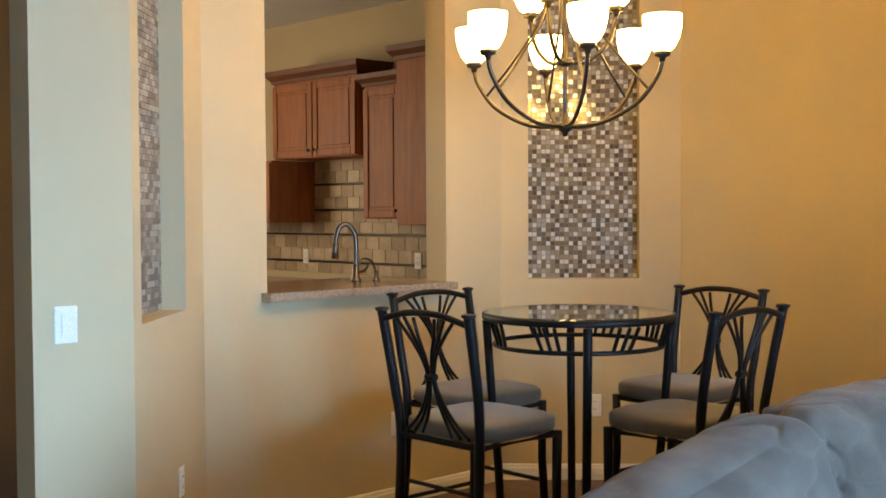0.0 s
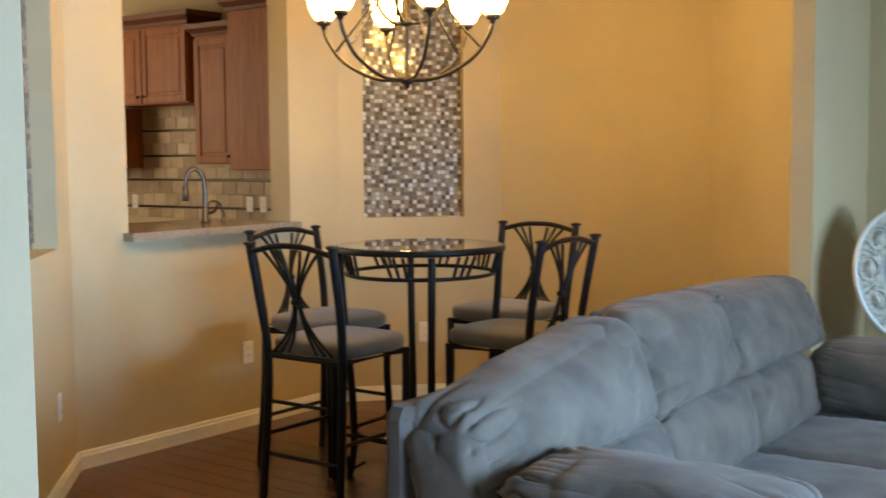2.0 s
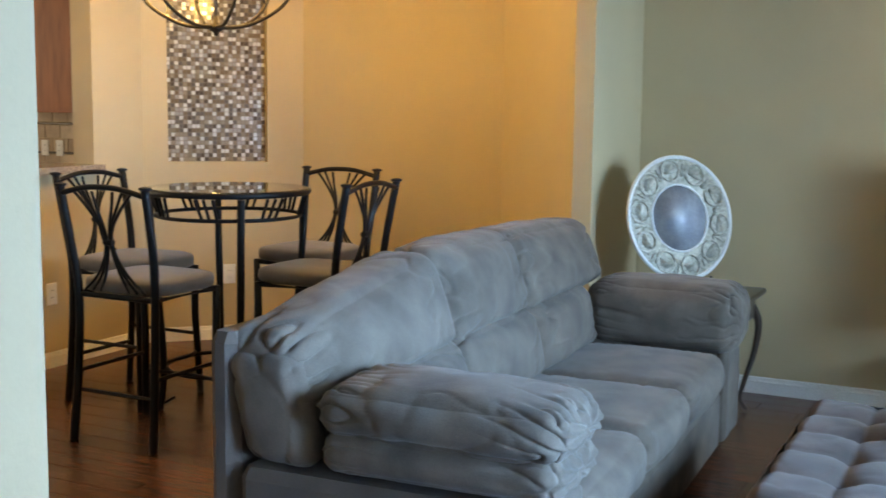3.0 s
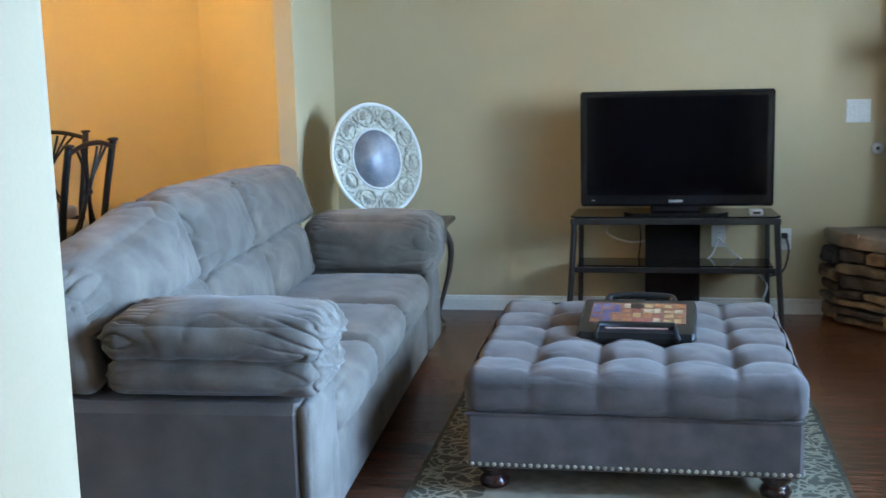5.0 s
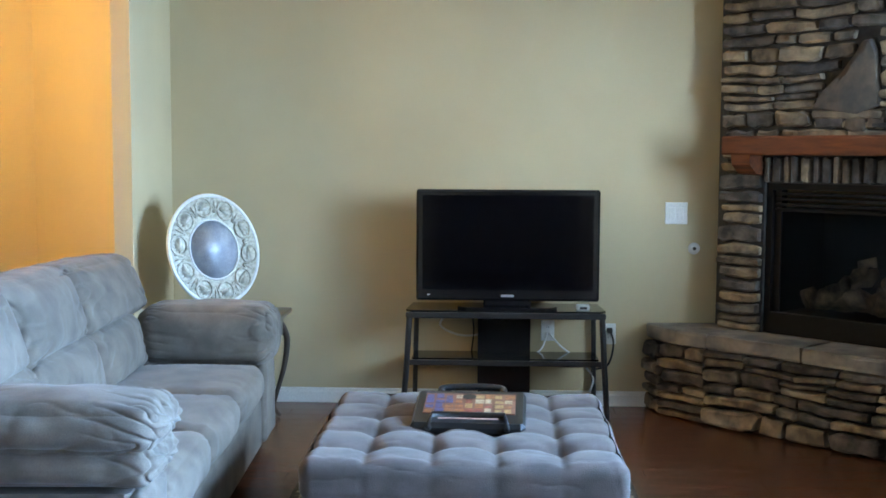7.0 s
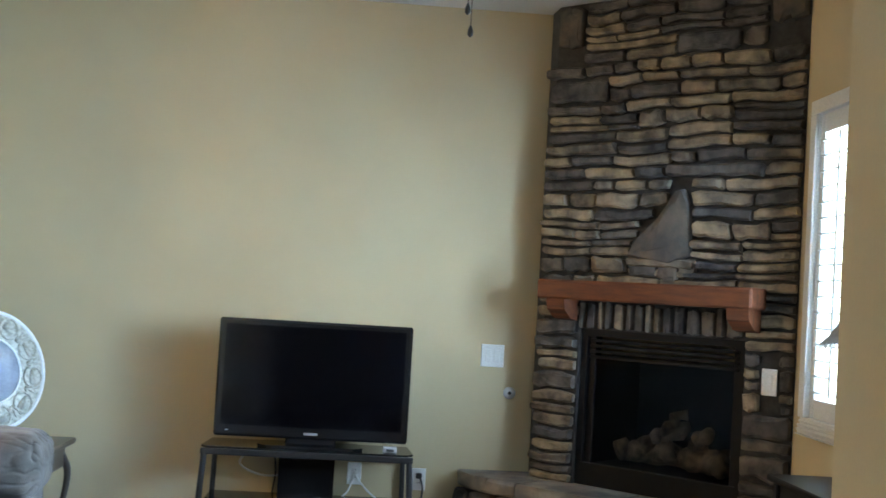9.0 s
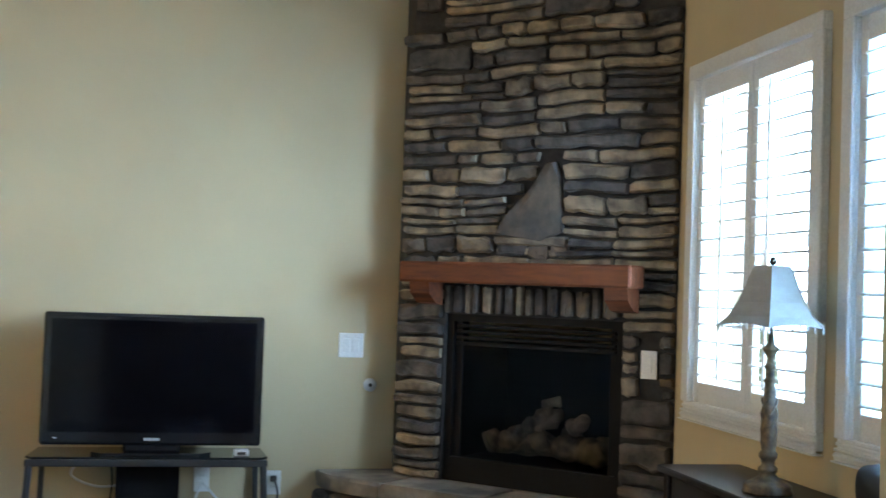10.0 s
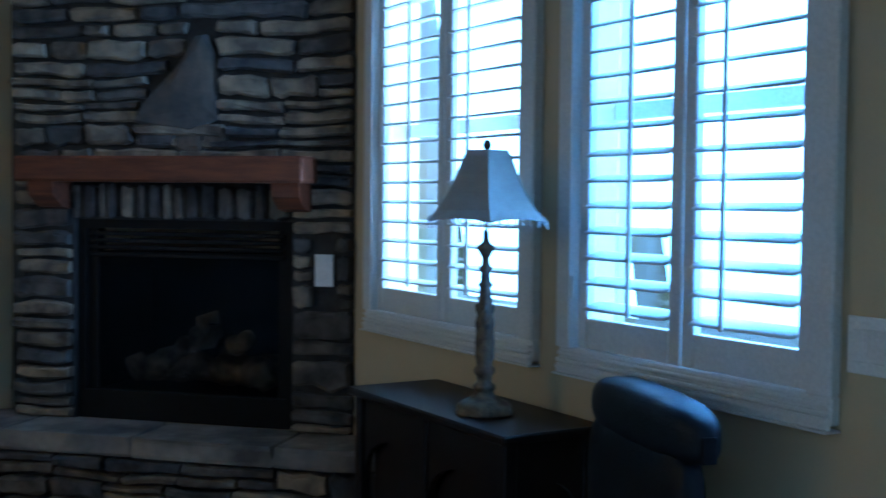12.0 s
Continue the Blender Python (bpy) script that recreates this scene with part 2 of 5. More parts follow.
TABLE_GLASS = glass_mat("clear_table_glass", 0.0, (0.80, 0.88, 0.85))
TABLE_GLASS.node_tree.nodes["Principled BSDF"].inputs["IOR"].default_value = 1.75


def glow(name, colour, strength):
    m = bpy.data.materials.new(name)
    m.use_nodes = True
    nt = m.node_tree
    e = nt.nodes.new("ShaderNodeEmission")
    e.inputs[0].default_value, e.inputs[1].default_value = (*colour, 1), strength
    nt.links.new(e.outputs[0], nt.nodes["Material Output"].inputs[0])
    return m


# ---- mesh helpers ----
class Shape:
    """Collects vertices and faces of one mesh."""

    def __init__(self):
        self.v, self.f = [], []

    def add(self, verts, faces, m=None):
        o = len(self.v)
        self.v += [tuple(m @ Vector(p)) if m is not None else tuple(p) for p in verts]
        self.f += [tuple(i + o for i in q) for q in faces]
        return self

    def box(self, x0, y0, z0, x1, y1, z1, b=0.0, m=None):
        if b <= 0:
            v = [(x, y, z) for z in (z0, z1) for y in (y0, y1) for x in (x0, x1)]
            return self.add(v, [(0, 2, 3, 1), (4, 5, 7, 6), (0, 1, 5, 4), (2, 6, 7, 3), (0, 4, 6, 2), (1, 3, 7, 5)], m)
        b = min(b, abs(x1 - x0) / 2.01, abs(y1 - y0) / 2.01, abs(z1 - z0) / 2.01)

        def ring(i, z):
            return [(x0 + b, y0 + i, z), (x1 - b, y0 + i, z), (x1 - i, y0 + b, z), (x1 - i, y1 - b, z),
                    (x1 - b, y1 - i, z), (x0 + b, y1 - i, z), (x0 + i, y1 - b, z), (x0 + i, y0 + b, z)]
        rings = [ring(b * 0.6, z0), ring(0, z0 + b), ring(0, z1 - b), ring(b * 0.6, z1)]
        v = [p for r in rings for p in r]
        f = [tuple(range(7, -1, -1)), tuple(range(24, 32))]
        for k in range(3):
            for i in range(8):
                j = (i + 1) % 8
                f.append((8 * k + i, 8 * k + j, 8 * k + 8 + j, 8 * k + 8 + i))
        return self.add(v, f, m)

    def prism(self, poly, z0, z1, m=None):
        n = len(poly)
        v = [(x, y, z0) for x, y in poly] + [(x, y, z1) for x, y in poly]
        f = [tuple(range(n - 1, -1, -1)), tuple(range(n, 2 * n))]
        f += [(i, (i + 1) % n, n + (i + 1) % n, n + i) for i in range(n)]
        return self.add(v, f, m)

    def lathe(self, prof, n=24, m=None, caps=True):
        v = [(r * math.cos(2 * math.pi * i / n), r * math.sin(2 * math.pi * i / n), z) for r, z in prof for i in range(n)]
        f = [(k * n + i, k * n + (i + 1) % n, (k + 1) * n + (i + 1) % n, (k + 1) * n + i) for k in range(len(prof) - 1) for i in range(n)]
        if caps:
            f += [tuple(range(n - 1, -1, -1)), tuple(range((len(prof) - 1) * n, len(prof) * n))]
        return self.add(v, f, m)

    def tube(self, pts, r, n=8, closed=False, m=None, flat=1.0):
        pts = [Vector(p) for p in pts]
        k = len(pts)
        v = []
        side = None
        for i, p in enumerate(pts):
            a = pts[(i - 1) % k] if closed or i else p
            c = pts[(i + 1) % k] if closed or i < k - 1 else p
            d = (c - a).normalized()
            if side is None:
                side = d.cross(Vector((0, 0, 1)) if abs(d.z) < 0.9 else Vector((1, 0, 0))).normalized()
            side = (side - d * side.dot(d)).normalized()
            up = d.cross(side)
            rr = r[i] if isinstance(r, (list, tuple)) else r
            v += [p + rr * (math.cos(2 * math.pi * j / n) * side + flat * math.sin(2 * math.pi * j / n) * up) for j in range(n)]
        f = [(i * n + j, i * n + (j + 1) % n, ((i + 1) % k) * n + (j + 1) % n, ((i + 1) % k) * n + j)
             for i in range(k if closed else k - 1) for j in range(n)]
        if not closed:
            f += [tuple(range(n - 1, -1, -1)), tuple(range((k - 1) * n, k * n))]
        return self.add(v, f, m)

    def pillow(self, cx, cy, cz, sx, sy, sz, e=3.2, n=22, wrinkle=0.0, seed=0.0, m=None, sag=None):
        """A stuffed rounded block with creases."""
        def sp(a, p):
            return math.copysign(abs(a) ** p, a)
        p = 2.0 / e
        v, f = [], []
        nu, nv = n * 2, n
        for i in range(nv + 1):
            ph = -math.pi / 2 + math.pi * i / nv
            for j in range(nu):
                th = 2 * math.pi * j / nu
                x, y, z = sp(math.cos(ph), p) * sp(math.cos(th), p), sp(math.cos(ph), p) * sp(math.sin(th), p), sp(math.sin(ph), p)
                q = Vector((x * sx, y * sy, z * sz))
                if wrinkle:
                    d = noise.noise(Vector((q.x * 9 + seed, q.y * 9, q.z * 9))) * 0.6 + noise.noise(Vector((q.x * 22, q.y * 22 + seed, q.z * 14))) * 0.4
                    q += Vector((x, y, z)).normalized() * d * wrinkle
                if sag:
                    q = Vector(sag(q))
                v.append(q + Vector((cx, cy, cz)))
        for i in range(nv):
            for j in range(nu):
                f.append((i * nu + j, i * nu + (j + 1) % nu, (i + 1) * nu + (j + 1) % nu, (i + 1) * nu + j))
        return self.add(v, f, m)


    def cushion(self, cx, cy, cz, hx, hy, hz, r=0.06, bulge=(0.01, 0.02, 0.03), fold=0.010, gather=0.0, seed=0.0, n=26, tufts=(), lean=0.0, m=None, star=0.0):
        """A stuffed block: rounded edges, bulging faces, creases, and gathers towards its two x ends."""
        h = Vector((hx, hy, hz))
        pits = sorted({t[1] for t in tufts})
        fine = 13 if lean else 23
        ts = [math.sin(math.pi / 2 * (-1 + 2 * i / n)) * 0.45 + (-1 + 2 * i / n) * 0.55 for i in range(n + 1)]
        for k in range(3):
            i1, i2 = (k + 1) % 3, (k + 2) % 3
            for sg in (-1, 1):
                v, f = [], []
                for a in ts:
                    for b in ts:
                        p = [0.0, 0.0, 0.0]
                        p[k], p[i1], p[i2] = sg, a, b
                        w = Vector((p[0] * hx, p[1] * hy, p[2] * hz))
                        core = Vector([max(-(h[j] - r), min(h[j] - r, w[j])) for j in range(3)])
                        d = (w - core).normalized()
                        q = core + d * r
                        q[k] += sg * bulge[k] * (1 - a * a) * (1 - b * b)
                        s = Vector((q.x + seed, q.y + seed * 0.7, q.z - seed))
                        n1, n2 = noise.noise(s * 5.5), noise.noise(s * 13 + Vector((4, 1, 2)))
                        disp = fold * (0.7 * n1 - 0.3 * math.exp(-abs(n1 + 0.2 * n2) * 18) + 0.2 * n2)
                        if gather:
                            e = max(0.0, (abs(p[0]) - 0.25) / 0.75) ** 1.5
                            if k == 0:
                                e *= max(abs(a), abs(b)) ** 4
                            g = noise.noise(Vector((q.x * 3 + seed, q.y * fine + q.x * 4, q.z * fine - q.x * 3)))
                            disp += gather * e * (0.35 - 1.5 * math.exp(-abs(g) * 11))
                            if k == 0 and lean == 0:
                                rr = math.hypot(a, b)
                                disp -= (star or gather) * (0.9 * min(1.0, rr) * abs(math.sin(4.5 * math.atan2(b, a) + 0.6 * n1 + seed)) + math.exp(-rr * 3.5)) * (1 - a * a) * (1 - b * b)
                        for axis, at, depth, wide in tufts:
                            if k != axis or axis == 3:
                                t = abs(p[axis] - at) / wide
                                if t < 6 and (wide < 0.03 or (k == 2 and sg > 0)):
                                    disp -= depth * math.exp(-t) * (1 if k == 2 and sg > 0 else 0.75)
                        if tufts and k == 2 and sg > 0:
                            near = min((a - u) ** 2 for u in pits) + min((b - u) ** 2 for u in pits)
                            disp -= 0.022 * math.exp(-near / 0.006)
                        q += d * disp
                        q.y += lean * q.z
                        v.append(q + Vector((cx, cy, cz)))
                c = n + 1
                f = [(i * c + j, (i + 1) * c + j, (i + 1) * c + j + 1, i * c + j + 1) for i in range(n) for j in range(n)]
                self.add(v, f, m)
        return self


def mesh_of(name, s, material, smooth=False):
    me = bpy.data.meshes.new(name)
    me.from_pydata(s.v, [], s.f)
    me.validate()
    if smooth:
        me.polygons.foreach_set("use_smooth", [True] * len(me.polygons))
    bm = bmesh.new()
    bm.from_mesh(me)
    bmesh.ops.remove_doubles(bm, verts=bm.verts, dist=1e-5)
    bmesh.ops.recalc_face_normals(bm, faces=bm.faces)
    bm.to_mesh(me)
    bm.free()
    me.materials.append(material)
    return me


def part(name, s, material, parent=None, label="", smooth=False, at=None):
    ob = new(name, mesh_of(name, s, material, smooth))
    if parent is not None:
        ob.parent = parent
    if at is not None:
        ob.matrix_basis = at
    return tagged(ob, label)


def thing(name, label, category, m=None, group="", kind=""):
    ob = new(name)
    ob.empty_display_size = 0.05
    if m is not None:
        ob.matrix_basis = m
    return tagged(ob, label, category, group, kind)


def arc(pts, n=14):
    """A smooth line through the points."""
    pts = [Vector(p) for p in pts]
    out = []
    for i in range(len(pts) - 1):
        p0, p1, p2, p3 = pts[max(i - 1, 0)], pts[i], pts[i + 1], pts[min(i + 2, len(pts) - 1)]
        for k in range(n):
            t = k / n
            out.append(0.5 * ((2 * p1) + (p2 - p0) * t + (2 * p0 - 5 * p1 + 4 * p2 - p3) * t * t + (3 * p1 - p0 - 3 * p2 + p3) * t ** 3))
    return out + [pts[-1]]


# ---- structure ----
def wall(name, p0, p1, z0=0.0, z1=CEIL, thick=0.12, holes=(), material=None, label="tan painted plaster wall"):
    """A wall with the room to the left of p0 -> p1; holes: (s0, s1, z0, z1) along it, cut right through."""
    a, b = Vector((*p0, 0)), Vector((*p1, 0))
    d = (b - a).normalized()
    n = Vector((d.y, -d.x, 0)) * thick
    ln = (b - a).length
    ss = sorted({0.0, ln, *[h[0] for h in holes], *[h[1] for h in holes]})
    zs = sorted({z0, z1, *[h[2] for h in holes], *[h[3] for h in holes]})

    def solid(i, k):
        if not (0 <= i < len(ss) - 1 and 0 <= k < len(zs) - 1):
            return False
        sm, zm = (ss[i] + ss[i + 1]) / 2, (zs[k] + zs[k + 1]) / 2
        return not any(h[0] < sm < h[1] and h[2] < zm < h[3] for h in holes)
    sh = Shape()

    def pt(s, z, back):
        return a + d * s + (n if back else Vector((0, 0, 0))) + Vector((0, 0, z))
    for i in range(len(ss) - 1):
        for k in range(len(zs) - 1):
            if not solid(i, k):
                continue
            s0, s1, q0, q1 = ss[i], ss[i + 1], zs[k], zs[k + 1]
            for back in (False, True):
                sh.add([pt(s0, q0, back), pt(s1, q0, back), pt(s1, q1, back), pt(s0, q1, back)], [(0, 1, 2, 3)])
            if not solid(i - 1, k):
                sh.add([pt(s0, q0, 0), pt(s0, q1, 0), pt(s0, q1, 1), pt(s0, q0, 1)], [(0, 1, 2, 3)])
            if not solid(i + 1, k):
                sh.add([pt(s1, q0, 0), pt(s1, q1, 0), pt(s1, q1, 1), pt(s1, q0, 1)], [(0, 1, 2, 3)])
            if not solid(i, k - 1):
                sh.add([pt(s0, q0, 0), pt(s1, q0, 0), pt(s1, q0, 1), pt(s0, q0, 1)], [(0, 1, 2, 3)])
            if not solid(i, k + 1):
                sh.add([pt(s0, q1, 0), pt(s1, q1, 0), pt(s1, q1, 1), pt(s0, q1, 1)], [(0, 1, 2, 3)])
    ob = part(name, sh, material or PAINT)
    return tagged(ob, label, "wall", kind="structure")


# plan of the octagonal dining bay
PA, PB, PC, PD = (-4.155, 3.835), (-3.48, 4.51), (-2.15, 4.51), (-1.413, 3.773)
PE, PF = (-4.155, 2.005), (-3.45, 1.30)
DIAG = math.dist(PA, PB)
W1, W2 = (2.03, 3.085), (0.962, 1.905)           # the two windows, along y
WZ0, WZ1 = 0.915, 2.365

wall("wall_television", (WX, TVY), (-1.317, TVY))
# The last two holes, patio door and side room window, are unseen additions.
wall("wall_window", (WX, -4.2), (WX, TVY), holes=[(W1[0] + 4.26, W1[1] + 4.14, WZ0 + 0.06, WZ1 - 0.06), (W2[0] + 4.26, W2[1] + 4.14, WZ0 + 0.06, WZ1 - 0.06),
                                                 (4.0, 4.88, 0.0, 2.05), (2.15, 3.15, 0.9, 2.2)], thick=0.16)
# stub between the dining bay and the living room: its end faces the hall
stub = Shape().prism([(-1.413, 3.66), (-1.317, 3.66), (-1.317, TVY), (-1.413, TVY)], 0, CEIL)
tagged(part("wall_stub", stub, PAINT), "tan painted stub wall beside the dining bay", "wall", kind="structure")
wall("wall_dining_right", PD, PC)
wall("wall_dining_back", PC, PB)
wall("wall_dining_mosaic", PB, PA, holes=[(0.22, 0.81, 1.08, 2.62)])
wall("wall_kitchen_pass", PA, PE, holes=[(0.405, 1.505, 1.045, 2.56)], thick=0.15)
LE = math.dist(PE, PF)
wall("wall_dining_niche", PE, PF, holes=[(0.30, 0.905, 1.053, 2.62)], thick=0.14)
wall("wall_switch", PF, (-3.45, 0.945), thick=0.14)
# hall to the kitchen, beyond the switch wall, dimmed by darkened paint
wall("wall_hall_end", (-5.6, 2.2), (-5.6, -1.5), material=HALL_SHADE, label="tan hall wall, colour darkened for shade")
wall("wall_hall_side", (-5.6, -0.25), (-3.0, -0.25), material=HALL_SHADE, label="tan hall wall, colour darkened for shade")
wall("wall_left", (-3.0, -0.25), (-3.0, -0.81))
wall("wall_entry_left", (-3.0, -0.81), (-0.297, -0.81))
wall("wall_entry_side", (-0.197, -0.81), (-0.197, -4.2), thick=0.10)
wall("wall_entry_back", (-0.25, -4.2), (WX, -4.2))
# The doorway is an unseen addition that lets the side fill through.
wall("wall_entry_right", (1.487, -4.2), (1.487, -0.30), thick=0.12, holes=[(2.0, 3.25, 0.0, 2.08)])
wall("wall_entry_front", (1.607, -0.30), (WX, -0.30))
# kitchen shell
KY, KX = 5.06, -8.9
wall("wall_kitchen_back", (-3.3, KY), (KX, KY))
# The hole is an unseen window added behind the kitchen fill.
wall("wall_kitchen_left", (KX, KY), (KX, -0.25), holes=[(2.2, 3.6, 1.1, 2.5)])
wall("wall_kitchen_south", (KX, 1.0), (-5.6, 1.0), material=PAINT)
wall("wall_kitchen_right", (-3.3, 4.62), (-3.3, KY))

# backs of the two niches
for nm, p, q, s0, s1 in (("niche_back_mosaic", PB, PA, 0.22, 0.81), ("niche_back_stacked", PE, PF, 0.30, 0.905)):
    a, b = Vector((*p, 0)), Vector((*q, 0))
    d = (b - a).normalized()
    n = Vector((d.y, -d.x, 0))
    m = Matrix.Translation(a + n * (0.09 if nm == "niche_back_mosaic" else 0.105)) @ Matrix(((d.x, n.x, 0, 0), (d.y, n.y, 0, 0), (0, 0, 1, 0), (0, 0, 0, 1)))
    back = Shape().box(s0 - 0.02, 0.0, 1.05, s1 + 0.02, 0.03, 2.64)
    ob = part(nm, back, GROUT, at=m)
    tagged(ob, "grey grout bed set back in a wall niche", "wall niche", kind="structure")
    if nm == "niche_back_mosaic":
        NICHE_M = ob
    else:
        NICHE_S = ob

# ceiling and floor
tagged(part("ceiling", Shape().box(-9.1, -4.4, CEIL, 3.0, 5.5, CEIL + 0.12), CEILING_PAINT), "white textured ceiling", "ceiling", kind="structure")
FLOOR = part("floor", Shape().box(-9.1, -4.4, -0.12, 3.0, 5.5, -0.012), FLOOR_GAP)
tagged(FLOOR, "dark reddish-brown wood plank floor", "floor", kind="structure")


def baseboard(p0, p1, h=0.085):
    a, b = Vector((*p0, 0)), Vector((*p1, 0))
    d = (b - a).normalized()
    n = Vector((-d.y, d.x, 0))
    prof = [(0.001, 0), (0.016, 0), (0.016, h * 0.72), (0.011, h * 0.80), (0.009, h * 0.95), (0.003, h), (0.001, h)]
    k = len(prof)
    v = [a + n * o + Vector((0, 0, z)) for o, z in prof] + [b + n * o + Vector((0, 0, z)) for o, z in prof]
    f = [tuple(range(k)), tuple(range(2 * k - 1, k - 1, -1))] + [(i, (i + 1) % k, k + (i + 1) % k, k + i) for i in range(k)]
    ob = part("baseboard", Shape().add(v, f), WHITE)
    return tagged(ob, "white moulded baseboard along a tan wall", "baseboard", kind="structure")


for p, q in (((1.39, TVY), (-1.317, TVY)), ((-1.317, TVY - 0.016), (-1.317, 3.66)), (PD, PC), (PC, PB), (PB, PA), (PA, PE), (PE, PF), (PF, (-3.45, 0.945)),
             ((WX, 0.78), (WX, 2.9)), ((-0.197, -0.83), (-0.197, -4.2)), ((-3.0, -0.81), (-0.197, -0.81)), ((1.487, -4.2), (1.487, -2.2))):
    baseboard(p, q)

# outside: lawn, a neighbouring house and the bright hazy distance
tagged(part("ground", Shape().box(3.2, -60, -0.5, 80, 60, -0.35), GRASS), "dry green lawn outside the windows", "ground", kind="structure")
back = Shape().box(60, -80, -2, 60.2, 80, 40)
tagged(part("backdrop", back, glow("bright_hazy_sky", (0.86, 0.95, 1.0), 5.0)), "bright hazy sky beyond the windows", "sky", kind="structure")


def neighbour_house():
    h = thing("house", "pale neighbouring house with a grey roof", "house", pose(13, -1.5, -0.35))
    part("wall", Shape().box(0, 0, 0, 6, 5.2, 2.45), CYAN, h)
    roof = Shape().add([(-0.5, -0.5, 2.45), (6.5, -0.5, 2.45), (6.5, 5.7, 2.45), (-0.5, 5.7, 2.45), (3, 1.5, 4.0), (3, 3.7, 4.0)],
                       [(0, 1, 4), (1, 2, 5, 4), (2, 3, 5), (3, 0, 4, 5), (3, 2, 1, 0)])
    part("roof", roof, ROOF, h)
    for y in (1.0, 3.2):
        w = part("window", Shape().box(-0.04, y, 0.9, 0.0, y + 1.1, 2.0), WHITE, h)
        part("pane", Shape().box(-0.06, y + 0.08, 0.98, -0.045, y + 1.02, 1.92), SMOKED, w)


neighbour_house()


# Unseen door, added so that the fill lamp has an opening.
def added_patio_door():
    root = tagged(new("door_1"), "unseen white framed glass patio door, added beside the windows", "door", kind="structure")
    root.matrix_basis = pose(WX + 0.06, -0.20, 0)
    fr = Shape()
    for a, b, c, d in ((0, 0, 0.10, 2.05), (0.78, 0, 0.88, 2.05), (0.10, 0, 0.78, 0.2), (0.10, 1.93, 0.78, 2.05)):
        fr.box(0, a, b, 0.045, c, d, 0.004)
    part("door_frame", fr, WHITE, root)
    pn = part("pane", Shape().box(0.02, 0.102, 0.202, 0.026, 0.778, 1.928), GLASS, root)
    pn.visible_shadow = False
    part("door_handle", Shape().tube([(0, 0.06, 0.98), (-0.05, 0.06, 0.98), (-0.05, 0.16, 0.98)], 0.009, 8), STEEL, root)


added_patio_door()


# ---- windows with plantation shutters ----
def shuttered_window(name, y0, y1, tilt, label):
    root = tagged(new(name), label, "window", kind="structure")
    root.matrix_basis = pose(WX, 0, 0)
    z0, z1 = WZ0, WZ1
    fr = Shape()
    w = 0.062
    for a, b, c, d in ((y0, z0, y1, z0 + w), (y0, z1 - w, y1, z1), (y0, z0 + w, y0 + w, z1 - w), (y1 - w, z0 + w, y1, z1 - w)):
        fr.box(-0.028, a, b, 0.05, c, d, 0.006)
        fr.box(-0.038, a - 0.008 if d - b > 0.5 and a == y0 else a, b - (0.008 if b == z0 else 0), -0.022,
               c, b + 0.018 if d - b < 0.5 and b == z0 else (d if d - b > 0.5 else d), 0.004)
    part("window_frame", fr, SHUTTER, root)
    sill = Shape().box(-0.046, y0 - 0.006, z0 - 0.014, 0.0, y1 + 0.006, z0 - 0.009, 0.002)
    for z, d in ((z0 + 0.004, 0.044), (z0 + 0.022, 0.041), (z0 + 0.040, 0.035)):
        sill.box(-d, y0 + 0.004, z, -0.02, y1 - 0.004, z + 0.010, 0.003)
    part("sill_moulding", sill, SHUTTER, root)
    pane = part("pane", Shape().box(0.12, y0 + 0.065, z0 + 0.065, 0.126, y1 - 0.065, z1 - 0.065), GLASS, root)
    pane.visible_shadow = False
    mid = (y0 + y1) / 2
    mun = Shape().box(0.11, y0 + 0.062, 1.60, 0.14, y1 - 0.062, 1.645)
    part("sash_bar", mun, SHUTTER, root)
    for k, (a, b) in enumerate(((y0 + w + 0.002, mid - 0.002), (mid + 0.002, y1 - w - 0.002))):
        st = 0.042
        zi0, zi1 = z0 + w + 0.085, z1 - w - 0.085
        pn = Shape()
        pn.box(-0.012, a, z0 + w + 0.002, 0.016, a + st, z1 - w - 0.002, 0.004)
        pn.box(-0.012, b - st, z0 + w + 0.002, 0.016, b, z1 - w - 0.002, 0.004)
        pn.box(-0.011, a + st, z0 + w + 0.002, 0.015, b - st, zi0, 0.003)
        pn.box(-0.011, a + st, zi1, 0.015, b - st, z1 - w - 0.002, 0.003)
        p = part("shutter_panel", pn, SHUTTER, root)
        n = 17
        lv = Shape()
        prof = [(-0.037, 0), (-0.024, 0.004), (0, 0.0055), (0.024, 0.004), (0.037, 0), (0.024, -0.004), (0, -0.0055), (-0.024, -0.004)]
        for side in (a + st + 0.003, b - st - 0.003):
            for x, z in prof:
                lv.v.append((x, side, z))
        lv.f += [tuple(range(7, -1, -1)), tuple(range(8, 16))] + [(i, (i + 1) % 8, 8 + (i + 1) % 8, 8 + i) for i in range(8)]
        me = mesh_of("louver", lv, SHUTTER, True)
        for i in range(n):
            ob = new("louver", me)
            ob.parent = p
            ob.matrix_basis = pose(0.002, 0, zi0 + (zi1 - zi0) * (i + 0.5) / n, 0, tilt, 0)
        rod = a + (b - a) * (0.60 if k == 0 else 0.40)
        part("tilt_rod", Shape().box(-0.046, rod - 0.006, zi0 + 0.02, -0.034, rod + 0.006, zi1 - 0.02, 0.003), SHUTTER, p)
        part("hinge", Shape().box(-0.034, (a - 0.004 if k == 0 else b - 0.008), z0 + 0.2, -0.026, (a + 0.008 if k == 0 else b + 0.004), z0 + 0.26, 0.002), SHUTTER, p)
    return root


shuttered_window("window_1", *W1, -7, "white plantation shutter window with open louvers beside the fireplace")
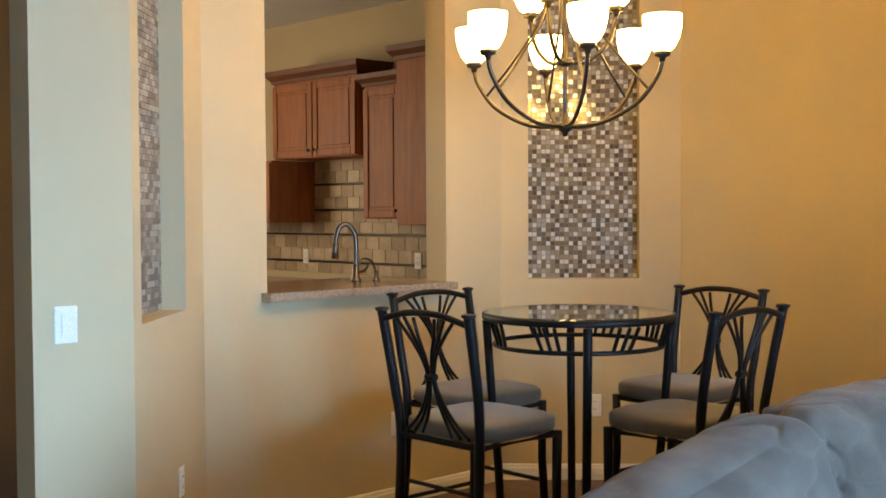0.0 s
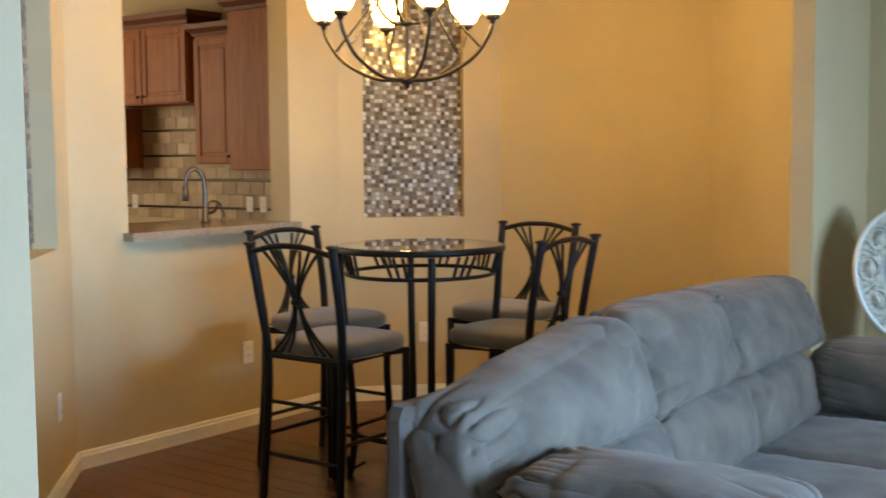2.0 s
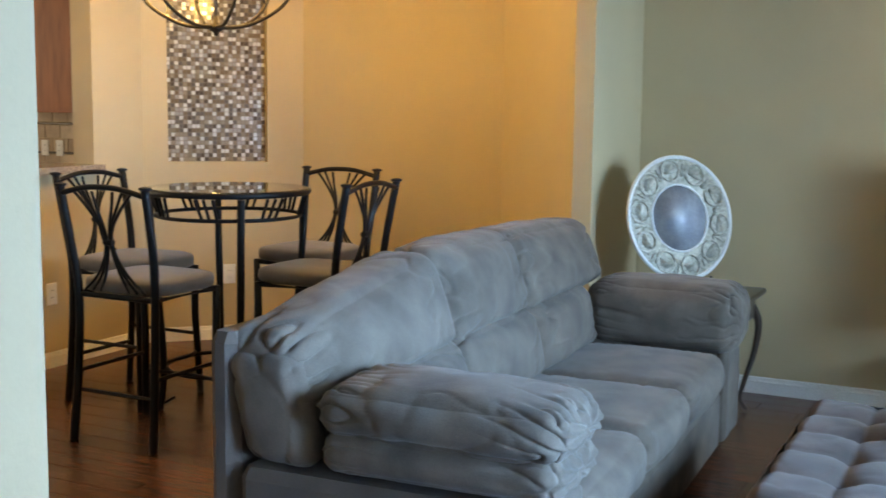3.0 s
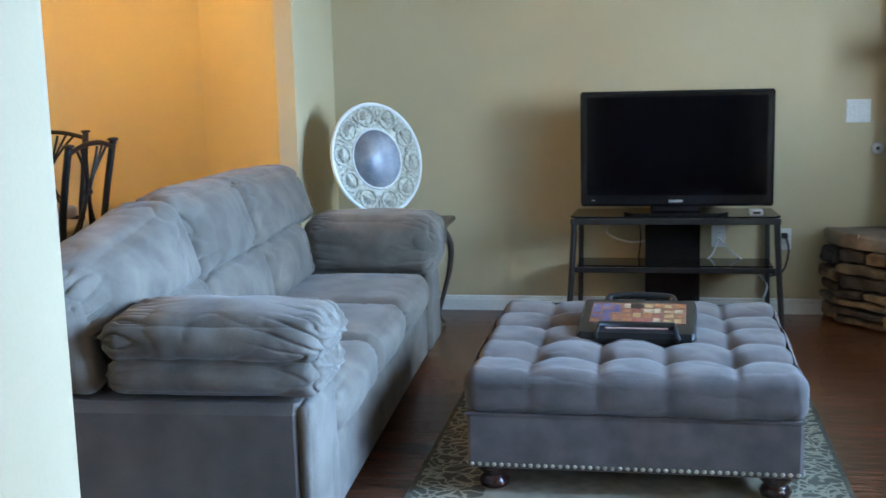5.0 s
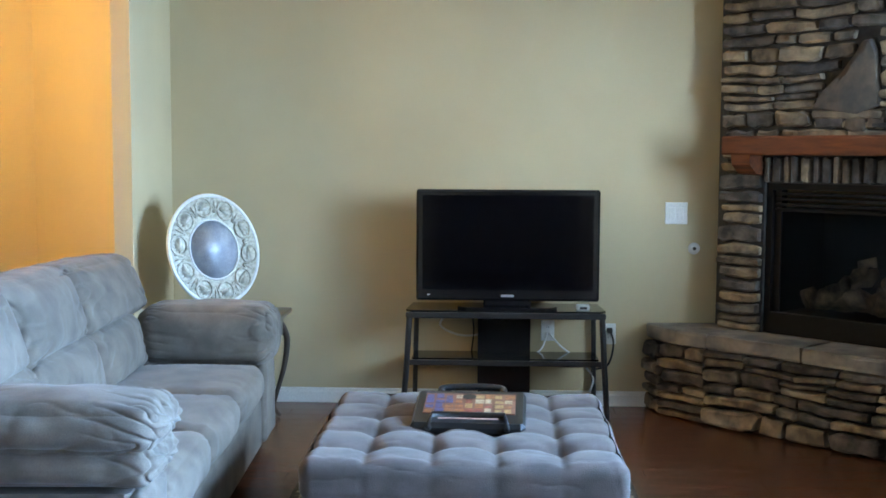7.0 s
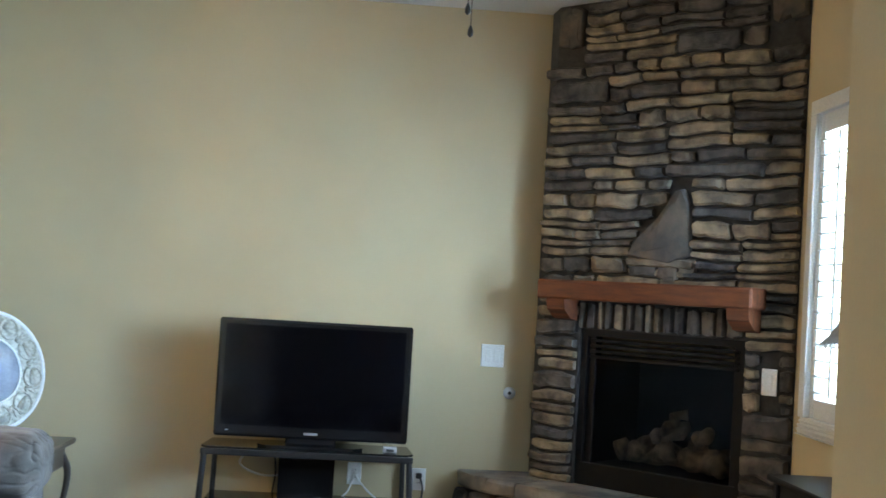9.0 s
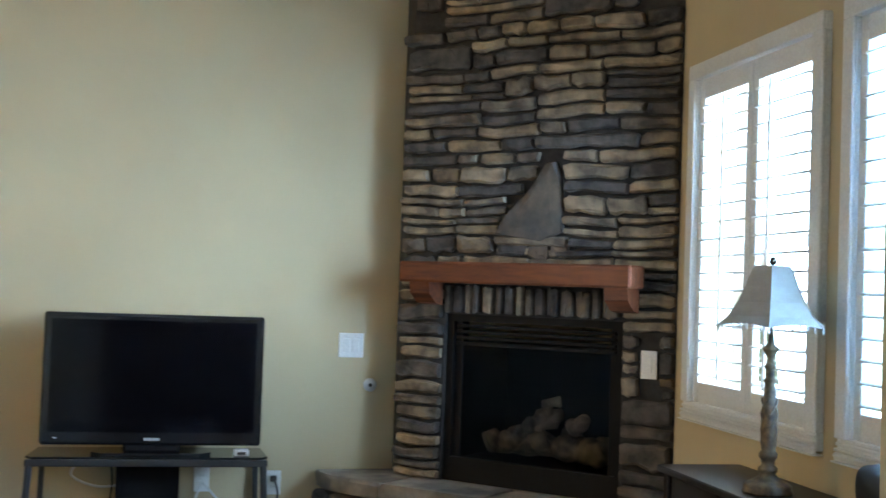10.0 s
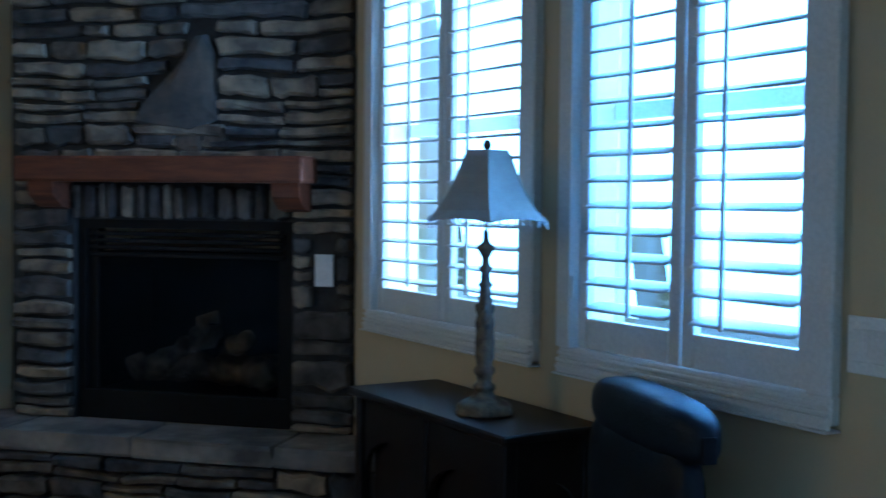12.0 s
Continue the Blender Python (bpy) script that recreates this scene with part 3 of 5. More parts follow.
shuttered_window("window_2", *W2, -17, "white plantation shutter window with open louvers behind the armchair")


# ---- fireplace ----
def stone_shape(w, h, depth, seed, cut=None, warp=None):
    """One rough face stone, w wide and h high about the origin, its face towards -y."""
    rnd = random.Random(seed)
    out = cut
    if out is None:
        j = min(w, h) * 0.24
        cx = min(w, h) * 0.22
        out = []
        for (x, z, ax, az) in ((-w / 2, -h / 2, 1, 1), (w / 2, -h / 2, -1, 1), (w / 2, h / 2, -1, -1), (-w / 2, h / 2, 1, -1)):
            p1 = (x + ax * cx * rnd.uniform(0.4, 2.6), z + az * rnd.uniform(0, j * 0.5))
            p2 = (x + ax * rnd.uniform(0, j * 0.6), z + az * cx * rnd.uniform(0.5, 1.1))
            out += [p2, p1] if ax * az > 0 else [p1, p2]
        k = max(1, int(w / 0.09))
        bottom = [(-w / 2 + w * (i + 1) / (k + 1), -h / 2 + rnd.uniform(0, j * 0.7)) for i in range(k)]
        top = [(w / 2 - w * (i + 1) / (k + 1), h / 2 - rnd.uniform(0, j * 0.7)) for i in range(k)]
        out = out[:2] + bottom + out[2:6] + top + out[6:]
        if warp:
            out = [warp(*p) for p in out]
    n = len(out)
    cx0, cz0 = sum(p[0] for p in out) / n, sum(p[1] for p in out) / n
    s = Shape()
    rings = []
    for k, (q, y) in enumerate(((1.0, 0.02), (1.0, -depth * 0.68), (0.955, -depth * 0.95), (0.62, -depth))):
        ins = (1 - q)
        ring = []
        for x, z in out:
            dx, dz = x - cx0, z - cz0
            fx = max(0.0, 1 - ins * min(h, 0.12) / max(abs(dx), 0.02)) if k == 2 else q
            fz = max(0.0, 1 - ins * min(w, 0.2) / max(abs(dz), 0.02)) if k == 2 else q
            ring.append((cx0 + dx * fx, y + (rnd.uniform(-0.3, 0.3) * depth * 0.3 if k > 1 else 0), cz0 + dz * fz))
        rings.append(ring)
    v = [p for r in rings for p in r]
    f = [tuple(range((len(rings) - 1) * n, len(rings) * n))]
    for k in range(len(rings) - 1):
        f += [(k * n + i, k * n + (i + 1) % n, (k + 1) * n + (i + 1) % n, (k + 1) * n + i) for i in range(n)]
    return s.add(v, f)


def lay_stones(parent, m, u0, u1, z0, z1, seed, depth=0.035, rows=(0.055, 0.132), lens=(0.17, 0.48), avoid=(), name="stone", single=0.32):
    """Courses of ledge stones over a face; avoid: rectangles left free; single: the share of courses not split in height."""
    rnd = random.Random(seed)
    z = z0
    while z < z1 - 0.02:
        h = rnd.uniform(*rows)
        if z1 - z - h < rows[0]:
            h = z1 - z
        spans = [(u0, u1)]
        for a0, a1, b0, b1 in avoid:
            if z < b1 - 0.01 and z + h > b0 + 0.01:
                nxt = []
                for s0, s1 in spans:
                    if a0 > s0 + 0.03:
                        nxt.append((s0, min(a0, s1)))
                    if a1 < s1 - 0.03:
                        nxt.append((max(a1, s0), s1))
                    if a1 <= s0 or a0 >= s1:
                        nxt.append((s0, s1))
                spans = list(dict.fromkeys(nxt))
        for s0, s1 in spans:
            u = s0 + (rnd.uniform(-0.030, 0.004) if s0 == u0 else 0.0)
            while u < s1 - 0.02:
                block = min(rnd.uniform(0.24, 0.62), s1 - u)
                if s1 - u - block < 0.12:
                    block = s1 - u
                many = 1 if h < 0.08 or rnd.random() < single else 2 if h < 0.125 or rnd.random() < 0.7 else 3
                cuts = [0.0] + [(i + rnd.uniform(-0.22, 0.22)) / many for i in range(1, many)] + [1.0]
                for c0, c1 in zip(cuts, cuts[1:]):
                    zz, hh, x = z + c0 * h, (c1 - c0) * h, u
                    while x < u + block - 0.02:
                        w = rnd.uniform(*lens) * (1.0 if hh < 0.07 else 0.72)
                        if u + block - x - w < lens[0] * 0.7:
                            w = u + block - x
                        gap = rnd.uniform(0.003, 0.010)
                        mx, mz = x + w / 2, zz + hh / 2

                        def warp(px, pz):
                            gu, gz = px + mx, pz + mz
                            edge = [gu - u0, u1 - gu, gz - z0, z1 - gz]
                            edge += [max(a0 - gu, gu - a1, b0 - gz, gz - b1) for a0, a1, b0, b1 in avoid]
                            fade = max(0.0, min(1.0, min(edge) / 0.07))
                            g = Vector((gu * 2.7 + seed, gz * 4.0, seed * 1.7))
                            return (px + fade * 0.030 * noise.noise(g + Vector((9, 3, 1))), pz + fade * (0.026 * noise.noise(g) + 0.012 * noise.noise(g * 2.6)))
                        sh = stone_shape(max(0.03, w - gap), max(0.020, hh - gap), depth * rnd.uniform(0.65, 1.4), rnd.random(), warp=warp)
                        part(name, sh, STONE, parent, at=m @ pose(mx, 0, mz))
                        x += w
                u += block
        z += h


def fireplace():
    # frame along the diagonal face: u to the right, y into the corner
    a, b = Vector((1.785, 4.225, 0)), Vector((2.785, 3.225, 0))
    d = (b - a).normalized()
    n = Vector((-d.y, d.x, 0))                 # into the corner
    M = Matrix.Translation(a) @ Matrix(((d.x, n.x, 0, 0), (d.y, n.y, 0, 0), (0, 0, 1, 0), (0, 0, 0, 1)))
    wd = (b - a).length
    root = thing("fireplace", "corner stone fireplace with raised hearth and black gas firebox", "fireplace", M)
    inv = Matrix.Identity(4)
    HZ = 0.485                                  # hearth top
    f0, f1, fz = 0.235, 1.165, 1.285            # opening in the stone
    core = Shape()
    core.box(-0.0, 0.0, HZ, f0, 0.12, fz)
    core.box(f1, 0.0, HZ, wd, 0.12, fz)
    core.box(0, 0.0, fz, wd, 0.12, CEIL)
    core.prism([(0, 0), (0, 0.02), (-0.12, 0.12), (-0.12, 0.10)], HZ, CEIL)
    part("chimney_breast", core, MORTAR, root, "dark recessed mortar behind the stones")
    # feature stone in the middle, courses round it
    tri = [(-0.185, -0.165), (-0.06, -0.185), (0.06, -0.20), (0.165, -0.15), (0.155, 0.0), (0.145, 0.10), (0.115, 0.17), (0.08, 0.165), (-0.02, 0.03), (-0.13, -0.08)]
    part("feature_stone", stone_shape(0.3, 0.44, 0.045, 5, tri), FEATURE, root, at=pose(0.70, 0, 1.83))
    avoid = [(f0 - 0.005, f1 + 0.005, HZ - 0.1, fz + 0.15), (0.53, 0.86, 1.66, 1.75), (0.57, 0.86, 1.75, 1.83), (0.65, 0.86, 1.83, 1.90), (0.73, 0.855, 1.90, 2.01), (1.25, 1.345, 1.03, 1.18),
             (0.0, 0.19, 2.75, 3.0), (wd - 0.2, wd, 2.76, 3.0)]
    lay_stones(root, inv, -0.015, wd, HZ, CEIL, 11, avoid=avoid)
    part("stone", stone_shape(0.17, 0.085, 0.026, 21), STONE, root, at=pose(0.60, 0, 1.605))
    part("feature_stone", stone_shape(0.13, 0.12, 0.028, 22), FEATURE, root, at=pose(0.745, 0, 1.60))
    part("stone", stone_shape(0.10, 0.075, 0.026, 23), STONE, root, at=pose(0.845, 0, 1.595))
    part("feature_stone", stone_shape(0.17, 0.24, 0.04, 6), FEATURE, root, at=pose(0.095, 0, 2.875))
    part("feature_stone", stone_shape(0.18, 0.23, 0.04, 7), FEATURE, root, at=pose(wd - 0.1, 0, 2.88))
    # soldier course over the opening
    rnd = random.Random(3)
    u = f0 + 0.0
    while u < f1 - 0.01:
        w = min(rnd.uniform(0.04, 0.085), f1 - u)
        if f1 - u - w < 0.03:
            w = f1 - u
        h = rnd.uniform(0.125, 0.142)
        part("stone", stone_shape(w - 0.008, h, 0.035, rnd.random()), STONE, root, at=pose(u + w / 2, 0, fz + h / 2 + 0.004))
        u += w
    # firebox
    fb = Shape()
    fb.box(f0, 0.02, HZ, f0 + 0.035, 0.10, fz)
    fb.box(f1 - 0.035, 0.02, HZ, f1, 0.10, fz)
    fb.box(f0 + 0.035, 0.02, fz - 0.035, f1 - 0.035, 0.10, fz)
    fb.box(f0 + 0.035, 0.02, HZ, f1 - 0.035, 0.10, HZ + 0.115)
    fb.box(f0 + 0.035, 0.045, HZ + 0.115, f0 + 0.075, 0.10, fz - 0.035)
    fb.box(f1 - 0.075, 0.045, HZ + 0.115, f1 - 0.035, 0.10, fz - 0.035)
    box = part("firebox", fb, FIREBOX, root, "black metal gas firebox")
    for i in range(4):
        part("louver", Shape().box(f0 + 0.045, 0.03, fz - 0.065 - i * 0.028, f1 - 0.045, 0.06, fz - 0.048 - i * 0.028, 0.004), FIREBOX, box)
    shell = Shape()
    x0, x1, z0, z1 = f0 + 0.075, f1 - 0.075, HZ + 0.115, fz - 0.15
    shell.box(x0, 0.095, z1, x1, 0.50, z1 + 0.02)
    shell.box(x0, 0.095, z0 - 0.02, x1, 0.50, z0)
    shell.box(x0 - 0.02, 0.095, z0, x0, 0.50, z1)
    shell.box(x1, 0.095, z0, x1 + 0.02, 0.50, z1)
    shell.box(x0, 0.49, z0, x1, 0.51, z1)
    part("fire_chamber", shell, FIREBOX, root)
    pane = part("glass_front", Shape().box(x0, 0.060, z0 - 0.0, x1, 0.064, z1 + 0.0), FIRE_PANE, root, "dark tinted fireplace glass")
    rnd = random.Random(9)
    for k, (x, y, z, ln, yaw, tilt, r) in enumerate(((0.52, 0.24, 0.075, 0.30, 20, 6, 0.055), (0.86, 0.24, 0.06, 0.34, -25, 4, 0.055), (0.70, 0.34, 0.06, 0.55, 4, 0, 0.06),
                                                    (0.60, 0.27, 0.15, 0.30, 42, 24, 0.036), (0.80, 0.30, 0.16, 0.26, -50, 22, 0.034), (0.66, 0.22, 0.22, 0.24, 70, 34, 0.028))):
        pts = [(ln * (i / 9 - 0.5), 0.02 * math.sin(i * 1.3 + k), 0.012 * math.sin(i * 2.1 + k)) for i in range(10)]
        s = Shape().tube(pts, [r * (1 + 0.18 * math.sin(i * 2.3 + k)) for i in range(10)], 10)
        part("ceramic_log", s, LOG, root, "pale ceramic fire log", True, at=pose(x, y, z0 + z, 0, -tilt, yaw))
    # raised hearth: world plan turned into this frame
    def loc(x, y):
        p = M.inverted() @ Vector((x, y, 0))
        return (p.x, p.y)
    front = [(1.405, TVY), (1.415, 4.30), (1.46, 4.20), (1.53, 4.11), (1.66, 3.975), (2.05, 3.585), (2.45, 3.185), (2.60, 3.03), (2.70, 2.97), (WX, 2.95)]
    hearth_core = [loc(*p) for p in front] + [loc(WX, 3.22), loc(1.785, 4.22), loc(1.785, TVY)]
    inner = [(x + (0.03 if y < 0.2 else 0) * 0, y + 0.03) for x, y in hearth_core[:10]] + hearth_core[10:]
    part("hearth_core", Shape().prism(inner, 0.0, HZ - 0.075), MORTAR, root)
    # cap slabs
    cuts = [0, 3, 4, 5, 6, 9]
    fl = [loc(*p) for p in front]
    for k in range(len(cuts) - 1):
        i0, i1 = cuts[k], cuts[k + 1]
        edge = fl[i0:i1 + 1]
        back = [(min(max(p[0], 0.0), wd), 0.02) for p in (edge[-1], edge[0])]
        if k == 0:
            back = [back[0], loc(1.785, TVY - 0.002)]
        poly = [(x, y - 0.028) for x, y in edge] + back
        cx, cy = sum(p[0] for p in poly) / len(poly), sum(p[1] for p in poly) / len(poly)
        poly = [(cx + (x - cx) * 0.985, cy + (y - cy) * 0.985) for x, y in poly]
        n2 = len(poly)
        s = Shape()
        lay = []
        for z, q in ((HZ - 0.075, 0.985), (HZ - 0.062, 1.0), (HZ - 0.016, 1.0), (HZ, 0.975)):
            lay += [(cx + (x - cx) * q + rnd.uniform(-.006, .006), cy + (y - cy) * q + rnd.uniform(-.006, .006), z) for x, y in poly]
        fc = [tuple(range(n2 - 1, -1, -1)), tuple(range(3 * n2, 4 * n2))]
        for r in range(3):
            fc += [(r * n2 + i, r * n2 + (i + 1) % n2, (r + 1) * n2 + (i + 1) % n2, (r + 1) * n2 + i) for i in range(n2)]
        part("hearth_slab", s.add(lay, fc), SLAB, root, "flat grey-tan hearth cap stone")
    # stones of the hearth front, segment by segment
    for k, (p, q) in enumerate(((0, 2), (2, 4), (4, 7), (7, 9))):
        A, B = Vector((*fl[p], 0)), Vector((*fl[q], 0))
        e = (B - A).normalized()
        nn = Vector((-e.y, e.x, 0))
        mm = Matrix.Translation(A) @ Matrix(((e.x, nn.x, 0, 0), (e.y, nn.y, 0, 0), (0, 0, 1, 0), (0, 0, 0, 1)))
        lay_stones(root, mm, 0.0, (B - A).length, 0.0, HZ - 0.08, 40 + k, depth=0.036, rows=(0.070, 0.128), lens=(0.16, 0.42), single=0.5)
    return root, M, wd


FIRE, FIRE_M, FIRE_W = fireplace()


def mantel():
    root = thing("mantel_shelf", "reddish cedar beam mantel on two corbels above the firebox", "mantel", FIRE_M @ pose(0, 0, 0))
    s = Shape().box(0.080, -0.19, 1.432, 1.275, -0.03, 1.530, 0.010)
    part("beam", s, MANTEL_WOOD, root, at=pose(0, 0, 0))
    for u in (0.125, 1.14):
        c = Shape().prism([(-0.16, 1.432), (-0.03, 1.432), (-0.03, 1.325), (-0.09, 1.335), (-0.15, 1.38)], u, u + 0.11,
                          Matrix(((0, 0, 1, 0), (1, 0, 0, 0), (0, 1, 0, 0), (0, 0, 0, 1))))
        part("corbel", c, MANTEL_WOOD, root, "dark red wooden corbel")


mantel()


# ---- small wall fixtures ----
def wall_plate(name, label, m, w=0.075, h=0.118, kind="rocker", n=1):
    """A plate on a wall; m: at its centre, facing -y."""
    root = thing(name, label, "switch" if kind == "rocker" else "outlet", m)
    part("plate", Shape().box(-w / 2, -0.007, -h / 2, w / 2, 0.0, h / 2, 0.003), PLATE_WHITE, root)
    for i in range(n):
        x = (i - (n - 1) / 2) * 0.046
        if kind == "rocker":
            part("rocker", Shape().box(x - 0.0165, -0.011, -0.034, x + 0.0165, -0.0075, 0.034, 0.002), PLATE_WHITE, root)
        else:
            for z in (-0.02, 0.02):
                part("socket", Shape().box(x - 0.016, -0.010, z - 0.014, x + 0.016, -0.0075, z + 0.014, 0.003), PLATE_WHITE, root)
                for dx in (-0.006, 0.006):
                    part("slot", Shape().box(x + dx - 0.001, -0.0108, z - 0.004, x + dx + 0.001, -0.0102, z + 0.006), CABLE_BLACK, root)
    return root


wall_plate("light_switch", "white double rocker light switch on the tan wall", pose(1.542, TVY, 1.103), 0.125, 0.122, n=2)
wall_plate("wall_outlet", "white outlet with a black plug on the tan wall", pose(1.178, TVY, 0.415), 0.075, 0.118, "outlet")
wall_plate("wall_outlet", "white cable outlet behind the television stand", pose(0.83, TVY, 0.43), 0.075, 0.118, "outlet")
wall_plate("light_switch", "white rocker switch set in the fireplace stones", FIRE_M @ pose(1.298, -0.012, 1.105), 0.075, 0.122)
wall_plate("light_switch", "white switch plate beside the shuttered window", pose(WX, 0.862, 1.09, 0, 0, -90), 0.16, 0.118, n=3)
wall_plate("light_switch", "white rocker switch on the wall by the niche", pose(-3.45, 1.055, 1.079, 0, 0, 90), 0.08, 0.122)
wall_plate("wall_outlet", "white outlet low on the kitchen side wall", pose(PA[0], 3.085, 0.40, 0, 0, 90), 0.075, 0.118, "outlet")
wall_plate("wall_outlet", "white outlet below the mosaic niche", pose(-3.805, 4.185, 0.40, 0, 0, 45), 0.075, 0.118, "outlet")
wall_plate("wall_outlet", "white outlet below the stacked stone niche", pose(-3.862, 1.712, 0.385, 0, 0, 135), 0.07, 0.118, "outlet")


def wall_jack():
    root = thing("gas_valve", "round chrome gas key valve on the tan wall", "valve", pose(1.645, TVY, 0.905))
    part("rosette", Shape().lathe([(0.033, 0), (0.033, 0.005), (0.024, 0.012), (0.010, 0.014)], 20, pose(0, 0, 0, 90, 0, 0)), SILVER, root, smooth=True)
    part("keyhole", Shape().lathe([(0.010, 0.0141), (0.010, 0.018)], 12, pose(0, 0, 0, 90, 0, 0)), CABLE_BLACK, root)


wall_jack()


# ---- television and stand ----
def television():
    root = thing("television", "large flat black television with glossy bezel on a glass stand", "television", pose(0.594, 4.12, 0))
    z0, z1, hw = 0.635, 1.238, 0.496
    part("body", Shape().box(-hw, -0.02, z0, hw, 0.06, z1, 0.012), TV_BLACK, root)
    part("screen", Shape().box(-hw + 0.035, -0.0235, z0 + 0.06, hw - 0.035, -0.0205, z1 - 0.03), SCREEN, root)
    part("logo", Shape().box(-0.035, -0.0225, z0 + 0.022, 0.035, -0.0205, z0 + 0.034), SILVER, root, "small silver maker's mark")
    part("standby_light", Shape().box(-hw + 0.06, -0.0225, z0 + 0.03, -hw + 0.075, -0.0205, z0 + 0.034), SILVER, root)
    part("neck", Shape().box(-0.13, -0.005, z0 - 0.035, 0.13, 0.05, z0 + 0.02, 0.01), TV_BLACK, root)
    foot = Shape().prism([(-0.27, 0.0), (-0.22, -0.05), (0.22, -0.05), (0.27, 0.0), (0.24, 0.16), (-0.24, 0.16)], 0.588, 0.602)
    part("foot", foot, TV_BLACK, root)


def tv_stand():
    root = thing("television_stand", "dark metal television stand with smoked glass shelves", "tv stand", pose(0.585, 4.205, 0) @ Matrix.Diagonal((1, 0.88, 1.055, 1)))
    hw = 0.540
    top = Shape().prism([(-hw, -0.13), (-hw + 0.03, -0.17), (hw - 0.03, -0.17), (hw, -0.13), (hw - 0.02, 0.20), (-hw + 0.02, 0.20)], 0.546, 0.556)
    part("glass_top", top, SMOKED, root, "smoked black glass top shelf")
    fr = Shape().box(-hw, -0.175, 0.515, hw, -0.15, 0.545, 0.006)
    fr.box(-hw + 0.02, 0.18, 0.515, hw - 0.02, 0.2, 0.545, 0.005)
    part("top_rail", fr, STAND_METAL, root)
    part("glass_shelf", Shape().box(-hw + 0.03, -0.10, 0.290, hw - 0.03, 0.17, 0.298), SMOKED, root, "smoked black glass middle shelf")
    part("shelf_rail", Shape().box(-hw + 0.015, -0.12, 0.262, hw - 0.015, -0.10, 0.289, 0.005), STAND_METAL, root)
    for sx in (-1, 1):
        part("leg", Shape().tube([(sx * (hw - 0.02), -0.16, 0.53), (sx * (hw - 0.005), -0.165, 0.27), (sx * (hw + 0.015), -0.175, 0.0)], 0.016, 8), STAND_METAL, root)
        part("leg", Shape().tube([(sx * (hw - 0.04), 0.185, 0.53), (sx * (hw - 0.03), 0.19, 0.0)], 0.014, 8), STAND_METAL, root)
    part("spine", Shape().prism([(-0.15, 0.0), (0.14, 0.0), (0.11, 0.05), (-0.11, 0.05)], 0.02, 0.545), TV_BLACK, root, "black tapered centre spine")
    part("base_bar", Shape().box(-hw + 0.02, 0.05, 0.0, hw - 0.02, 0.09, 0.025, 0.005), STAND_METAL, root)


television()
tv_stand()


def cable(name, pts, r, material, label):
    s = Shape().tube(arc(pts, 8), r, 6)
    ob = part(name, s, material, smooth=True)
    return tagged(ob, label, "cable")


cable("white_cable", [(0.28, 4.30, 0.555), (0.22, 4.36, 0.46), (0.34, 4.38, 0.40), (0.48, 4.37, 0.42), (0.58, 4.33, 0.50)], 0.006, CABLE_WHITE, "white cable looped behind the television stand")
cable("black_cable", [(0.40, 4.33, 0.55), (0.41, 4.375, 0.42), (0.40, 4.378, 0.30), (0.44, 4.37, 0.299)], 0.005, CABLE_BLACK, "thin black cable hanging behind the stand")
cable("white_cable", [(0.83, 4.392, 0.42), (0.80, 4.36, 0.34), (0.76, 4.34, 0.304)], 0.005, CABLE_WHITE, "white cable from the wall outlet")
cable("white_cable", [(0.835, 4.392, 0.42), (0.90, 4.36, 0.35), (0.96, 4.34, 0.306)], 0.005, CABLE_WHITE, "white cable from the wall outlet")
cable("black_cable", [(1.18, 4.39, 0.44), (1.20, 4.365, 0.36), (1.17, 4.37, 0.24), (1.08, 4.375, 0.20), (1.10, 4.36, 0.10), (1.03, 4.36, 0.004)], 0.006, CABLE_BLACK, "black power cord from the wall outlet")
cable("white_cable", [(1.05, 4.385, 0.22), (1.09, 4.36, 0.16), (1.05, 4.35, 0.06), (0.98, 4.34, 0.006)], 0.006, CABLE_WHITE, "white power cord hanging to the floor")
plug = thing("power_plug", "black power plug in the wall outlet", "plug", pose(1.178, TVY - 0.011, 0.437))
part("plug_body", Shape().box(-0.016, -0.03, -0.014, 0.016, 0, 0.014, 0.005), CABLE_BLACK, plug)
remote = thing("small_box", "small silver grey box on the television stand", "box", pose(1.005, 4.12, 0.588))
part("case", Shape().box(-0.035, -0.03, 0, 0.035, 0.03, 0.028, 0.005), SILVER, remote)
part("window", Shape().box(-0.02, -0.032, 0.006, 0.02, -0.0302, 0.020), CABLE_BLACK, remote)


